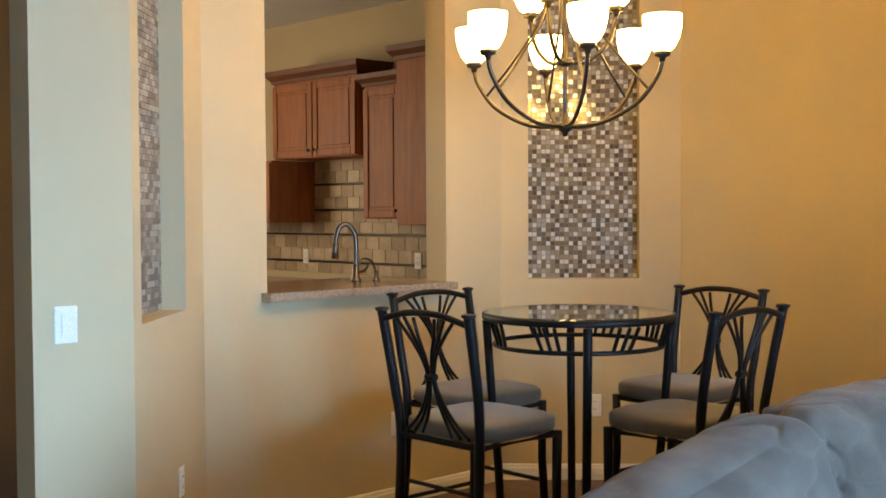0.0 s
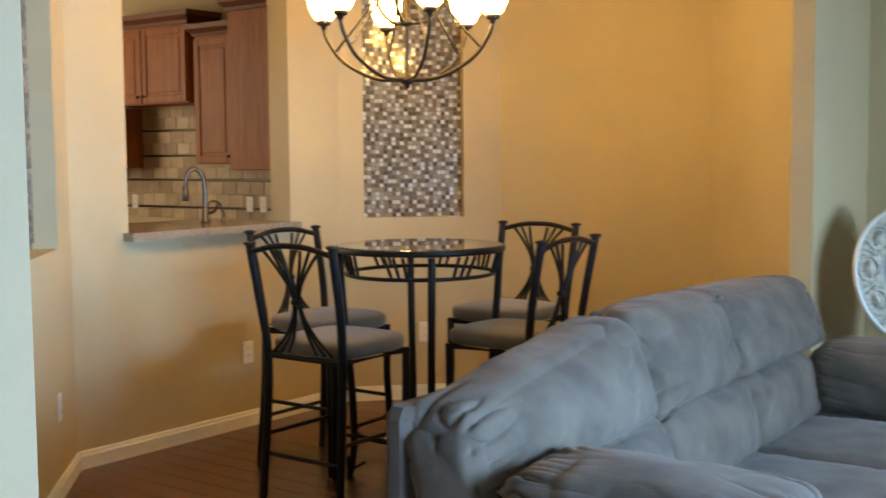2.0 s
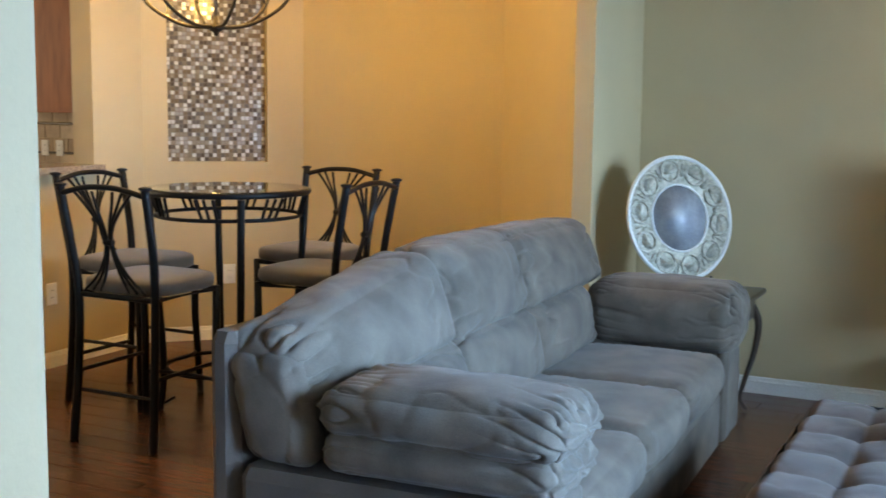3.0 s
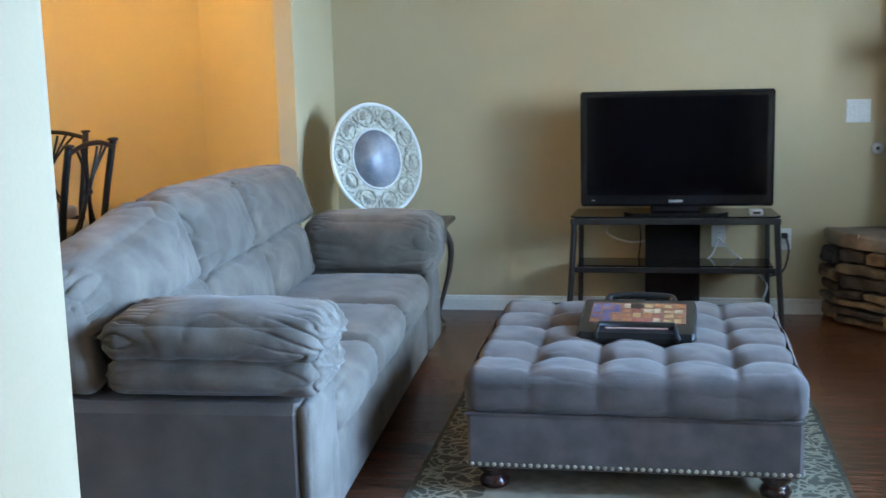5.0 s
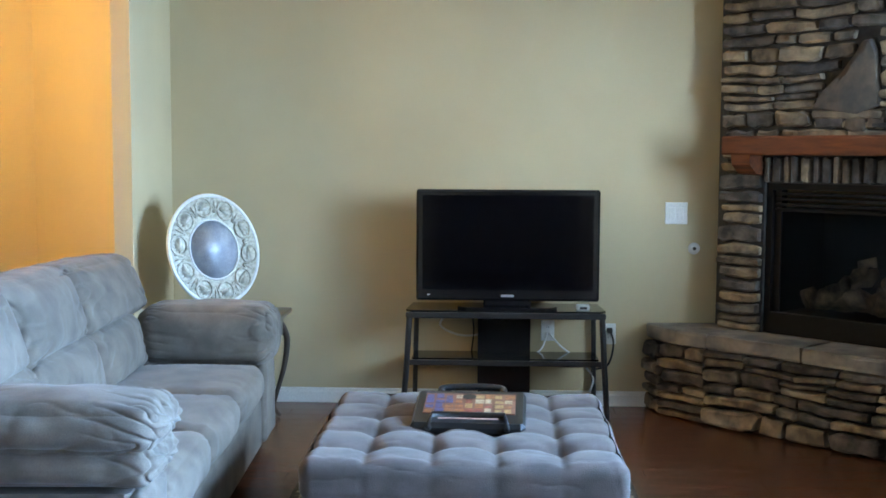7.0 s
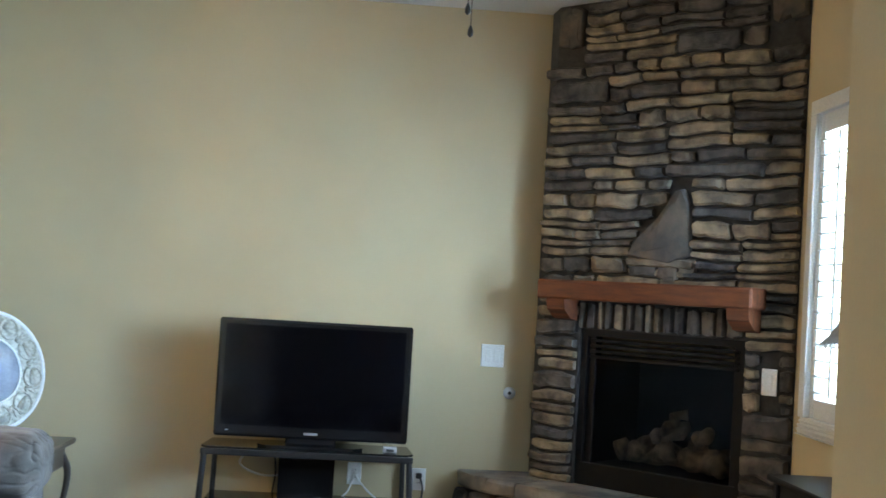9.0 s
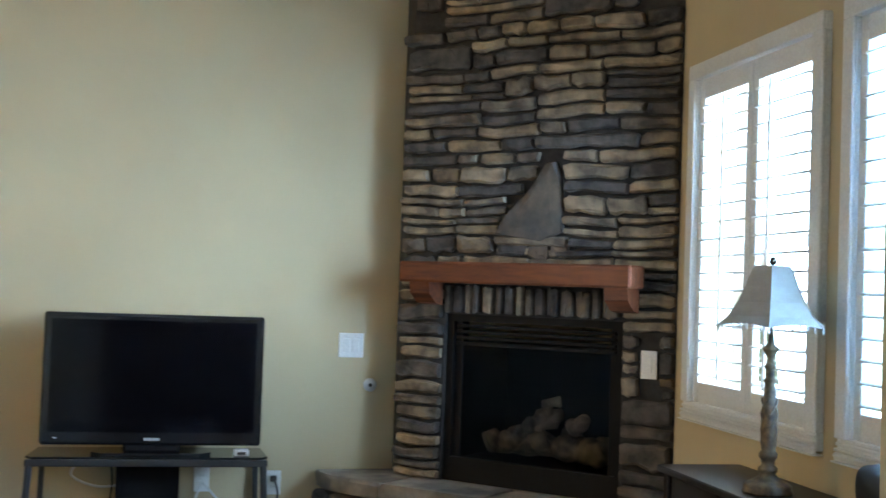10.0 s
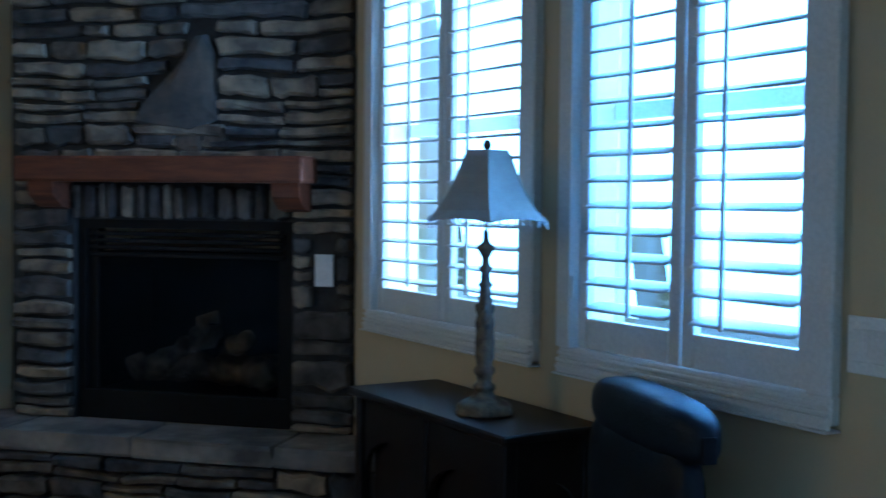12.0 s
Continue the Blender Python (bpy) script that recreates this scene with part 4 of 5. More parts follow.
# ---- sofa ----
def sofa():
    """Local frame: x along the sofa from the near arm, y from the seat front to the back."""
    root = thing("sofa", "taupe microsuede three-seat sofa with puffed pillow back and arms", "sofa", pose(-0.46, 0.91, 0, 0, 0, 92.6))
    LN, DP = 2.60, 0.93
    part("base", Shape().box(0.02, 0.04, 0.05, LN - 0.02, DP - 0.02, 0.30, 0.02), SOFA_SHADE, root)
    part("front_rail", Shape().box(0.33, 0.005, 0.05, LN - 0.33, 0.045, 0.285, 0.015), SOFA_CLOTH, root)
    part("back_panel", Shape().box(0.025, DP - 0.09, 0.05, LN - 0.03, DP, 0.845, 0.03), SOFA_SHADE, root)
    for x in (0.06, LN - 0.12):
        for y in (0.06, DP - 0.12):
            part("foot", Shape().box(x, y, 0, x + 0.06, y + 0.06, 0.055, 0.006), MAHOGANY, root)
    for k, (x0, x1) in enumerate(((0.335, 1.0), (1.0, 1.60), (1.60, 2.265))):
        w = (x1 - x0) / 2
        part("seat_cushion", Shape().cushion((x0 + x1) / 2, 0.30, 0.365, w - 0.001, 0.31, 0.085, 0.060, (0.004, 0.022, 0.022), 0.008, 0.006, 3.1 * k, 36), SOFA_CLOTH, root, smooth=True)
    seams = (0.045, 0.943, 1.615, 2.575)
    for k in range(3):
        x0, x1 = seams[k], seams[k + 1]
        w = (x1 - x0) / 2
        puff = Shape().cushion((x0 + x1) / 2, 0.745, 0.818, w - 0.001, 0.105, 0.148, 0.055, (0.002, 0.046, 0.012), 0.010, 0.015, 7.7 * k + 1, 70, lean=0.34)
        # the outer cushions sink towards the ends of the sofa
        if k != 1:
            drop, start, span = (0.125, x1, x0 - x1) if k == 0 else (0.035, x0, x1 - x0)
            puff.v = [(x, y, z - drop * max(0.0, (x - start) / span) ** 1.15 * max(0.0, min(1.0, (z - 0.66) / 0.25))) for x, y, z in puff.v]
        part("back_cushion", puff, SOFA_CLOTH, root, smooth=True)
        a, b = (0.30, 0.943, 1.615, 2.30)[k], (0.30, 0.943, 1.615, 2.30)[k + 1]
        part("lumbar_cushion", Shape().cushion((a + b) / 2, 0.655, 0.562, (b - a) / 2 - 0.001, 0.10, 0.128, 0.055, (0.002, 0.040, 0.006), 0.010, 0.014, 5.3 * k + 2, 56, lean=0.22), SOFA_CLOTH, root, smooth=True)
    part("back_cushion_end", Shape().cushion(0.085, 0.745, 0.655, 0.058, 0.105, 0.145, 0.050, (0.012, 0.012, 0.004), 0.010, 0.010, 4.4, 40, lean=0.20), SOFA_CLOTH, root, smooth=True)
    for k, (x0, x1) in enumerate(((0.0, 0.33), (LN - 0.33, LN))):
        xm = (x0 + x1) / 2
        # Only the near arm gets the shaded copy; the fabric is the same.
        arm = part("arm", Shape().box(x0 + 0.012, 0.012, 0.05, x1 - 0.012, DP - 0.10, 0.50, 0.03), SOFA_SHADE if k == 0 else SOFA_CLOTH, root)
        part("arm_front", Shape().cushion(xm, 0.012, 0.28, 0.150, 0.026, 0.215, 0.024, (0.004, 0.012, 0.004), 0.007, 0, k), SOFA_CLOTH, arm, smooth=True)
        turn = pose(xm + (0.0 if k == 0 else -0.015), 0.27, 0, 0, 0, 90)
        if k == 0:
            part("arm_roll", Shape().cushion(0, 0, 0.572, 0.315, 0.165, 0.055, 0.052, (0.020, 0.016, 0.004), 0.007, 0.008, 9.1, 60, m=turn, star=0.026), SOFA_CLOTH, arm, smooth=True)
            part("arm_pillow", Shape().cushion(0, 0, 0.675, 0.325, 0.172, 0.066, 0.064, (0.030, 0.022, 0.024), 0.014, 0.012, 2.2, 80, m=turn, star=0.034), SOFA_CLOTH, arm, smooth=True)
        else:
            part("arm_pillow", Shape().cushion(0, 0, 0.572, 0.315, 0.172, 0.138, 0.075, (0.020, 0.024, 0.014), 0.009, 0.009, 5.2, 70, m=turn), SOFA_CLOTH, arm, smooth=True)


sofa()


# ---- ottoman, rug and game case ----
def ottoman():
    root = thing("ottoman", "large square taupe velvet tufted ottoman with nailhead trim", "ottoman", pose(0.413, 2.130, 0))
    hx, hy = 0.547, 0.575
    part("box", Shape().box(-hx + 0.012, -hy + 0.012, 0.10, hx - 0.012, hy - 0.012, 0.285, 0.012), OTTO_CLOTH, root)
    lines = (-0.6, -0.2, 0.2, 0.6)
    tufts = [(ax, at, dp, wd) for ax in (0, 1) for at in lines for dp, wd in ((0.016, 0.070), (0.007, 0.012))]
    s = Shape().cushion(0, 0, 0.358, hx, hy, 0.076, 0.050, (0.004, 0.004, 0.012), 0.011, 0.0, 2.6, 90, tufts)
    part("tufted_top", s, OTTO_CLOTH, root, smooth=True)
    button = mesh_of("button", Shape().lathe([(0.010, 0), (0.008, 0.004), (0.003, 0.006)], 10), OTTO_CLOTH, True)
    for a in lines:
        for c in lines:
            o = new("button", button)
            o.parent = root
            o.matrix_basis = pose(a * hx, c * hy, 0.368)
    part("welt", Shape().tube([(-hx + 0.012, -hy + 0.012, 0.286), (hx - 0.012, -hy + 0.012, 0.286), (hx - 0.012, hy - 0.012, 0.286), (-hx + 0.012, hy - 0.012, 0.286)], 0.005, 8, True), OTTO_CLOTH, root)
    nail = mesh_of("nailhead", Shape().lathe([(0.0075, 0), (0.0065, 0.003), (0.003, 0.005)], 8), NAIL, True)
    cnt = 44
    for side in range(4):
        for i in range(cnt):
            o = new("nailhead", nail)
            o.parent = root
            t = -0.5 + (i + 0.5) / cnt
            p = [(t * 2 * hx * 0.97, -hy + 0.012), (hx - 0.012, t * 2 * hy * 0.97), (t * 2 * hx * 0.97, hy - 0.012), (-hx + 0.012, t * 2 * hy * 0.97)][side]
            o.matrix_basis = pose(p[0], p[1], 0.114, 90, 0, 90 * side)
    for x in (-1, 1):
        for y in (-1, 1):
            leg = Shape().lathe([(0.030, 0), (0.048, 0.012), (0.052, 0.03), (0.040, 0.046), (0.036, 0.052), (0.052, 0.064), (0.056, 0.082), (0.050, 0.102)], 22)
            part("turned_foot", leg, MAHOGANY, root, "dark mahogany turned bun foot", True, at=pose(x * (hx - 0.09), y * (hy - 0.09), 0.008))


ottoman()


def rug():
    m = bpy.data.materials.new("patterned_rug_pile")
    m.use_nodes = True
    N, L = m.node_tree.nodes, m.node_tree.links
    b = N["Principled BSDF"]
    b.inputs["Roughness"].default_value = 0.97
    tc = N.new("ShaderNodeTexCoord")
    ns = N.new("ShaderNodeTexNoise")
    ns.inputs["Scale"].default_value = 7
    add = N.new("ShaderNodeMix")
    add.data_type, add.blend_type = "RGBA", "LINEAR_LIGHT"
    add.inputs[0].default_value = 0.12
    wv = N.new("ShaderNodeTexVoronoi")
    wv.feature, wv.inputs["Scale"].default_value = "DISTANCE_TO_EDGE", 20
    rp = N.new("ShaderNodeValToRGB")
    rp.color_ramp.elements[0].position, rp.color_ramp.elements[1].position = 0.06, 0.14
    rp.color_ramp.elements[0].color, rp.color_ramp.elements[1].color = (0.38, 0.32, 0.22, 1), (0.09, 0.075, 0.045, 1)
    fn = N.new("ShaderNodeTexNoise")
    fn.inputs["Scale"].default_value = 260
    mx = N.new("ShaderNodeMix")
    mx.data_type, mx.blend_type = "RGBA", "MULTIPLY"
    mx.inputs[0].default_value = 0.5
    L.new(tc.outputs["Object"], ns.inputs["Vector"])
    L.new(tc.outputs["Object"], add.inputs[6])
    L.new(ns.outputs["Color"], add.inputs[7])
    L.new(add.outputs[2], wv.inputs["Vector"])
    L.new(wv.outputs[0], rp.inputs[0])
    L.new(rp.outputs[0], mx.inputs[6])
    L.new(fn.outputs["Fac"], mx.inputs[7])
    L.new(mx.outputs[2], b.inputs["Base Color"])
    bn = N.new("ShaderNodeBump")
    bn.inputs["Strength"].default_value, bn.inputs["Distance"].default_value = 0.8, 0.004
    L.new(fn.outputs["Fac"], bn.inputs["Height"])
    L.new(bn.outputs[0], b.inputs["Normal"])
    root = thing("area_rug", "beige and dark olive scroll-patterned area rug under the ottoman", "rug", pose(0.398, 1.86, 0))
    hx, hy = 0.727, 1.08
    part("border", Shape().box(-hx, -hy, 0, hx, hy, 0.010, 0.004), RUG_DARK, root, "dark olive bound edge")
    part("woven_surface", Shape().box(-hx + 0.02, -hy + 0.02, 0.0101, hx - 0.02, hy - 0.02, 0.0125), m, root)
    part("field", Shape().box(-hx + 0.26, -hy + 0.26, 0.0126, hx - 0.26, hy - 0.26, 0.0140), RUG, root, "plain beige middle field")


rug()


def game_case():
    root = thing("game_case", "black plastic board game case with a colourful panel on the ottoman", "game", pose(0.425, 2.21, 0.428, 9, 0, -2) @ Matrix.Scale(1.12, 4))
    part("case", Shape().box(-0.19, -0.16, 0.0, 0.19, 0.15, 0.045, 0.016), GAME_BLACK, root)
    panel = part("panel", Shape().box(-0.155, -0.075, 0.0452, 0.155, 0.105, 0.0485, 0.001), mat("printed_panel", (0.20, 0.08, 0.05), 0.35, var=0.3, scale=30), root, "printed colourful panel")
    rnd = random.Random(4)
    cols = [(0.30, 0.11, 0.04), (0.07, 0.07, 0.16), (0.38, 0.24, 0.10), (0.24, 0.05, 0.04), (0.09, 0.12, 0.17), (0.42, 0.33, 0.22)]
    mats = [mat("printed_patch", c, 0.35, var=0.35, scale=60) for c in cols]
    k = 0
    for i in range(9):
        for j in range(4):
            x, y = -0.150 + i * 0.0335, -0.070 + j * 0.043
            part("printed_patch", Shape().box(x, y, 0.0487, x + rnd.uniform(0.020, 0.033), y + rnd.uniform(0.02, 0.042), 0.0492), mats[rnd.choice((1, 4, 1, 0) if i < 3 else (0, 2, 5, 0, 2, 3))], panel)
            k += 1
    part("medallion", Shape().lathe([(0.024, 0.0493), (0.024, 0.0500)], 20, pose(-0.005, 0.075, 0)), GAME_BLACK, panel)
    part("label_bar", Shape().box(-0.10, -0.118, 0.0452, 0.10, -0.105, 0.0470), mat("red_white_label", (0.6, 0.35, 0.3), 0.4), root)
    part("handle", Shape().tube(arc([(-0.11, 0.15, 0.03), (-0.10, 0.195, 0.035), (0, 0.205, 0.037), (0.10, 0.195, 0.035), (0.11, 0.15, 0.03)], 6), 0.013, 8), GAME_BLACK, root, smooth=True)
    part("latch_rail", Shape().tube([(-0.13, -0.165, 0.03), (-0.12, -0.10, 0.052), (0.12, -0.10, 0.052), (0.13, -0.165, 0.03)], 0.012, 8), GAME_BLACK, root, smooth=True)


game_case()


# ---- side table and decorative plate ----
def side_table():
    root = thing("side_table", "dark wooden side table with slender cabriole legs", "table", pose(-0.885, 3.775, 0.010))
    part("tabletop", Shape().box(-0.31, -0.30, 0.555, 0.31, 0.30, 0.582, 0.008), TABLE_WOOD, root)
    part("apron", Shape().box(-0.27, -0.26, 0.44, 0.27, 0.26, 0.554, 0.01), TABLE_WOOD, root)
    for x in (-1, 1):
        for y in (-1, 1):
            pts = arc([(x * 0.255, y * 0.245, 0.50), (x * 0.285, y * 0.265, 0.42), (x * 0.275, y * 0.255, 0.28), (x * 0.235, y * 0.22, 0.12), (x * 0.225, y * 0.21, 0.05), (x * 0.25, y * 0.23, 0.0)], 6)
            k = len(pts)
            part("leg", Shape().tube(pts, [0.022 - 0.012 * min(1, i / (k * 0.7)) for i in range(k)], 8), TABLE_WOOD, root, smooth=True)


side_table()


def decor_plate():
    # upright disc, its face towards -y in its own frame
    m = pose(-0.912, 3.84, 0.612, 0, 0, 52) @ pose(0, 0, 0, -12, 0, 0)
    root = thing("decorative_plate", "round silver relief charger plate on an easel stand", "plate", m)
    up = pose(0, 0, 0.312, 90, 0, 0)
    R = 0.290
    part("rim", Shape().lathe([(0.155, -0.004), (R, 0.012), (R - 0.01, 0.020), (0.165, 0.014), (0.155, 0.012)], 64, up), PLATE_RIM, root, smooth=True)
    part("edge", Shape().tube([(R * math.cos(a), R * math.sin(a), 0.018) for a in [2 * math.pi * i / 64 for i in range(64)]], 0.010, 8, True, up), PLATE_EDGE, root, "pale silver raised edge", True)
    part("inner_ring", Shape().tube([(0.158 * math.cos(a), 0.158 * math.sin(a), 0.016) for a in [2 * math.pi * i / 64 for i in range(64)]], 0.006, 6, True, up), PLATE_EDGE, root, smooth=True)
    part("bowl", Shape().lathe([(0.156, 0.014), (0.140, 0.008), (0.11, 0.004), (0.07, 0.0015), (0.03, 0.0003), (0.001, 0.0)], 48, up), BOWL_REFLECTION, root, "silver bowl with the window's blue reflection painted in", True)
    ring = Shape().tube([(0.050 * math.cos(a), 0.050 * math.sin(a), 0) for a in [2 * math.pi * i / 20 for i in range(20)]], 0.0065, 6, True)
    fan = [(0.0, -0.016)]
    for i in range(15):
        t = math.pi * (0.02 + 0.96 * i / 14)
        q = 0.043 if i % 2 else 0.030
        fan.append((q * math.cos(t), -0.016 + q * 1.15 * math.sin(t)))
    ring.prism(fan, -0.004, 0.004)
    me = mesh_of("rosette", ring, PLATE_RIM, True)
    leafs = Shape()
    for dx in (-0.012, 0.0, 0.012):
        leafs.tube([(dx * 0.3, -0.03, 0), (dx * 1.6, 0.0, 0.003), (dx * 2.4, 0.032, 0)], 0.005, 5)
    lf = mesh_of("leaf_spray", leafs, PLATE_RIM, True)
    for i in range(10):
        a = 360 / 10 * i + 9
        for d, off in ((me, 0), (lf, 18)):
            o = new("rosette" if off == 0 else "leaf_spray", d)
            o.parent = root
            o.matrix_basis = up @ pose(0, 0, 0, 0, 0, a + off) @ pose(0, 0.228, 0.021)
    st = root
    for sx in (-1, 1):
        part("easel_foot", Shape().tube(arc([(sx * 0.09, 0.05, 0.10), (sx * 0.10, 0.02, -0.008), (sx * 0.11, -0.045, -0.010), (sx * 0.115, -0.06, 0.03)], 6), 0.007, 6), BLACK_METAL, st, "black wire easel foot", True)
    part("easel_back", Shape().tube([(-0.09, 0.05, 0.10), (0, 0.07, 0.38), (0.09, 0.05, 0.10)], 0.006, 6), BLACK_METAL, st)
    part("easel_strut", Shape().tube([(0, 0.07, 0.36), (0, 0.150, 0.012)], 0.006, 6), BLACK_METAL, st)


decor_plate()


# ---- dining set ----
def dining_table():
    root = thing("pub_table", "round glass-top pub table with black metal frame", "table", pose(-2.83, 2.90, 0))
    R, Z = 0.378, 1.03
    part("glass_top", Shape().lathe([(R - 0.012, Z), (R - 0.006, Z + 0.004), (R - 0.006, Z + 0.010), (R - 0.012, Z + 0.013)], 56), TABLE_GLASS, root, "clear round glass top")

    def circ(r, z, n=48):
        return [(r * math.cos(2 * math.pi * i / n), r * math.sin(2 * math.pi * i / n), z) for i in range(n)]
    rim = Shape().lathe([(R, Z - 0.016), (R + 0.005, Z - 0.01), (R + 0.005, Z + 0.008), (R, Z + 0.010), (R - 0.005, Z + 0.008), (R - 0.005, Z), (R - 0.02, Z - 0.002), (R - 0.02, Z - 0.008), (R - 0.008, Z - 0.016)], 56, caps=False)
    part("rim", rim, BLACK_METAL, root, smooth=True)
    part("lower_ring", Shape().tube(circ(R - 0.045, Z - 0.115), 0.009, 8, True), BLACK_METAL, root, smooth=True)
    part("foot_ring", Shape().tube(circ(0.295, 0.20), 0.010, 8, True), BLACK_METAL, root, smooth=True)
    for k in range(4):
        a0 = math.radians(45.5 + 90 * k)
        c, s = math.cos(a0), math.sin(a0)
        pts = arc([(c * 0.365, s * 0.365, Z - 0.02), (c * 0.345, s * 0.345, 0.72), (c * 0.318, s * 0.318, 0.40), (c * 0.31, s * 0.31, 0.16), (c * 0.33, s * 0.33, 0.0)], 6)
        part("leg", Shape().tube(pts, 0.017, 8), BLACK_METAL, root, smooth=True)
        for d in (-0.50, -0.40, -0.30, 0.30, 0.40, 0.50):
            a = a0 + d
            b = a0 + d * 1.12
            part("spindle", Shape().tube([(math.cos(b) * (R - 0.01), math.sin(b) * (R - 0.01), Z - 0.02), (math.cos(a) * (R - 0.045), math.sin(a) * (R - 0.045), Z - 0.115)], 0.0075, 6), BLACK_METAL, root)
        part("floor_scroll", Shape().tube(arc([(math.cos(a0) * 0.26, math.sin(a0) * 0.26, 0.06), (math.cos(a0) * 0.33, math.sin(a0) * 0.33, 0.03), (math.cos(a0) * 0.34, math.sin(a0) * 0.34, 0.09)], 6), 0.008, 6), BLACK_METAL, root, smooth=True)


dining_table()


def bar_chair():
    """Its back at y = 0, the seat ahead towards +y."""
    root = thing("bar_chair", "tall black metal dining chair with fan back and taupe suede seat", "chair", group="chairs round the pub table")
    hw, SZ = 0.205, 0.64
    part("seat_cushion", Shape().pillow(0, 0.235, SZ + 0.03, hw + 0.02, 0.225, 0.042, 4.2, 20, 0.004, 2), SEAT_CLOTH, root, "taupe suede cushion", True)
    fr = Shape().tube([(-hw, 0.02, SZ - 0.012), (hw, 0.02, SZ - 0.012), (hw, 0.42, SZ - 0.012), (-hw, 0.42, SZ - 0.012)], 0.012, 8, True)
    part("seat_frame", fr, BLACK_METAL, root)
    for sx in (-1, 1):
        post = arc([(sx * (hw + 0.02), -0.05, 1.085), (sx * (hw + 0.012), 0.0, 0.82), (sx * hw, 0.02, SZ), (sx * hw, 0.01, 0.35), (sx * (hw + 0.01), -0.02, 0.0)], 6)
        part("back_post", Shape().tube(post, 0.0180, 8), BLACK_METAL, root, smooth=True)
        part("finial", Shape().lathe([(0.020, 0), (0.026, 0.004), (0.026, 0.012), (0.010, 0.016)], 12, pose(sx * (hw + 0.02), -0.05, 1.083)), BLACK_METAL, root)
        part("front_leg", Shape().tube([(sx * hw, 0.42, SZ), (sx * (hw - 0.004), 0.42, 0.4), (sx * (hw + 0.012), 0.435, 0.0)], 0.0175, 8), BLACK_METAL, root, smooth=True)
        part("side_stretcher", Shape().tube([(sx * hw, 0.012, 0.30), (sx * hw, 0.424, 0.30)], 0.009, 6), BLACK_METAL, root)
    top = arc([(-hw - 0.018, -0.047, 1.055), (-0.10, -0.052, 1.082), (0, -0.054, 1.088), (0.10, -0.052, 1.082), (hw + 0.018, -0.047, 1.055)], 6)
    part("top_rail", Shape().tube(top, 0.012, 8), BLACK_METAL, root, smooth=True)
    for x in (-0.155, -0.105, -0.055, 0.055, 0.105, 0.155):
        s = math.copysign(1, x)
        ax = abs(x)
        pts = arc([(x, -0.050, 1.070), (s * (0.012 + ax * 0.52), -0.040, 1.005), (s * (0.006 + ax * 0.20), -0.028, 0.93), (s * (0.003 + ax * 0.09), -0.015, 0.86), (s * (0.008 + ax * 0.20), -0.004, 0.785), (s * (0.02 + ax * 0.46), 0.008, 0.71), (s * (0.03 + ax * 0.85), 0.015, SZ + 0.01)], 6)
        part("fan_rod", Shape().tube(pts, 0.0068, 6), BLACK_METAL, root, smooth=True)
    part("knot", Shape().tube([(-0.022, -0.015, 0.86), (0.022, -0.015, 0.86)], 0.014, 8), BLACK_METAL, root)
    ring = arc([(-hw, 0.42, 0.21), (-0.1, 0.46, 0.21), (0.1, 0.46, 0.21), (hw, 0.42, 0.21)], 6)
    part("foot_rest", Shape().tube(ring, 0.009, 6), BLACK_METAL, root, smooth=True)
    part("back_stretcher", Shape().tube([(-hw, 0.004, 0.22), (hw, 0.004, 0.22)], 0.009, 6), BLACK_METAL, root)
    return root


first = bar_chair()
first.matrix_basis = pose(-2.845, 2.135, 0, 0, 0, 0)
for m in (pose(-3.55, 2.815, 0, 0, 0, -90), pose(-2.79, 3.78, 0, 0, 0, 178), pose(-2.135, 2.95, 0, 0, 0, 91)):
    copy_thing(first, m)


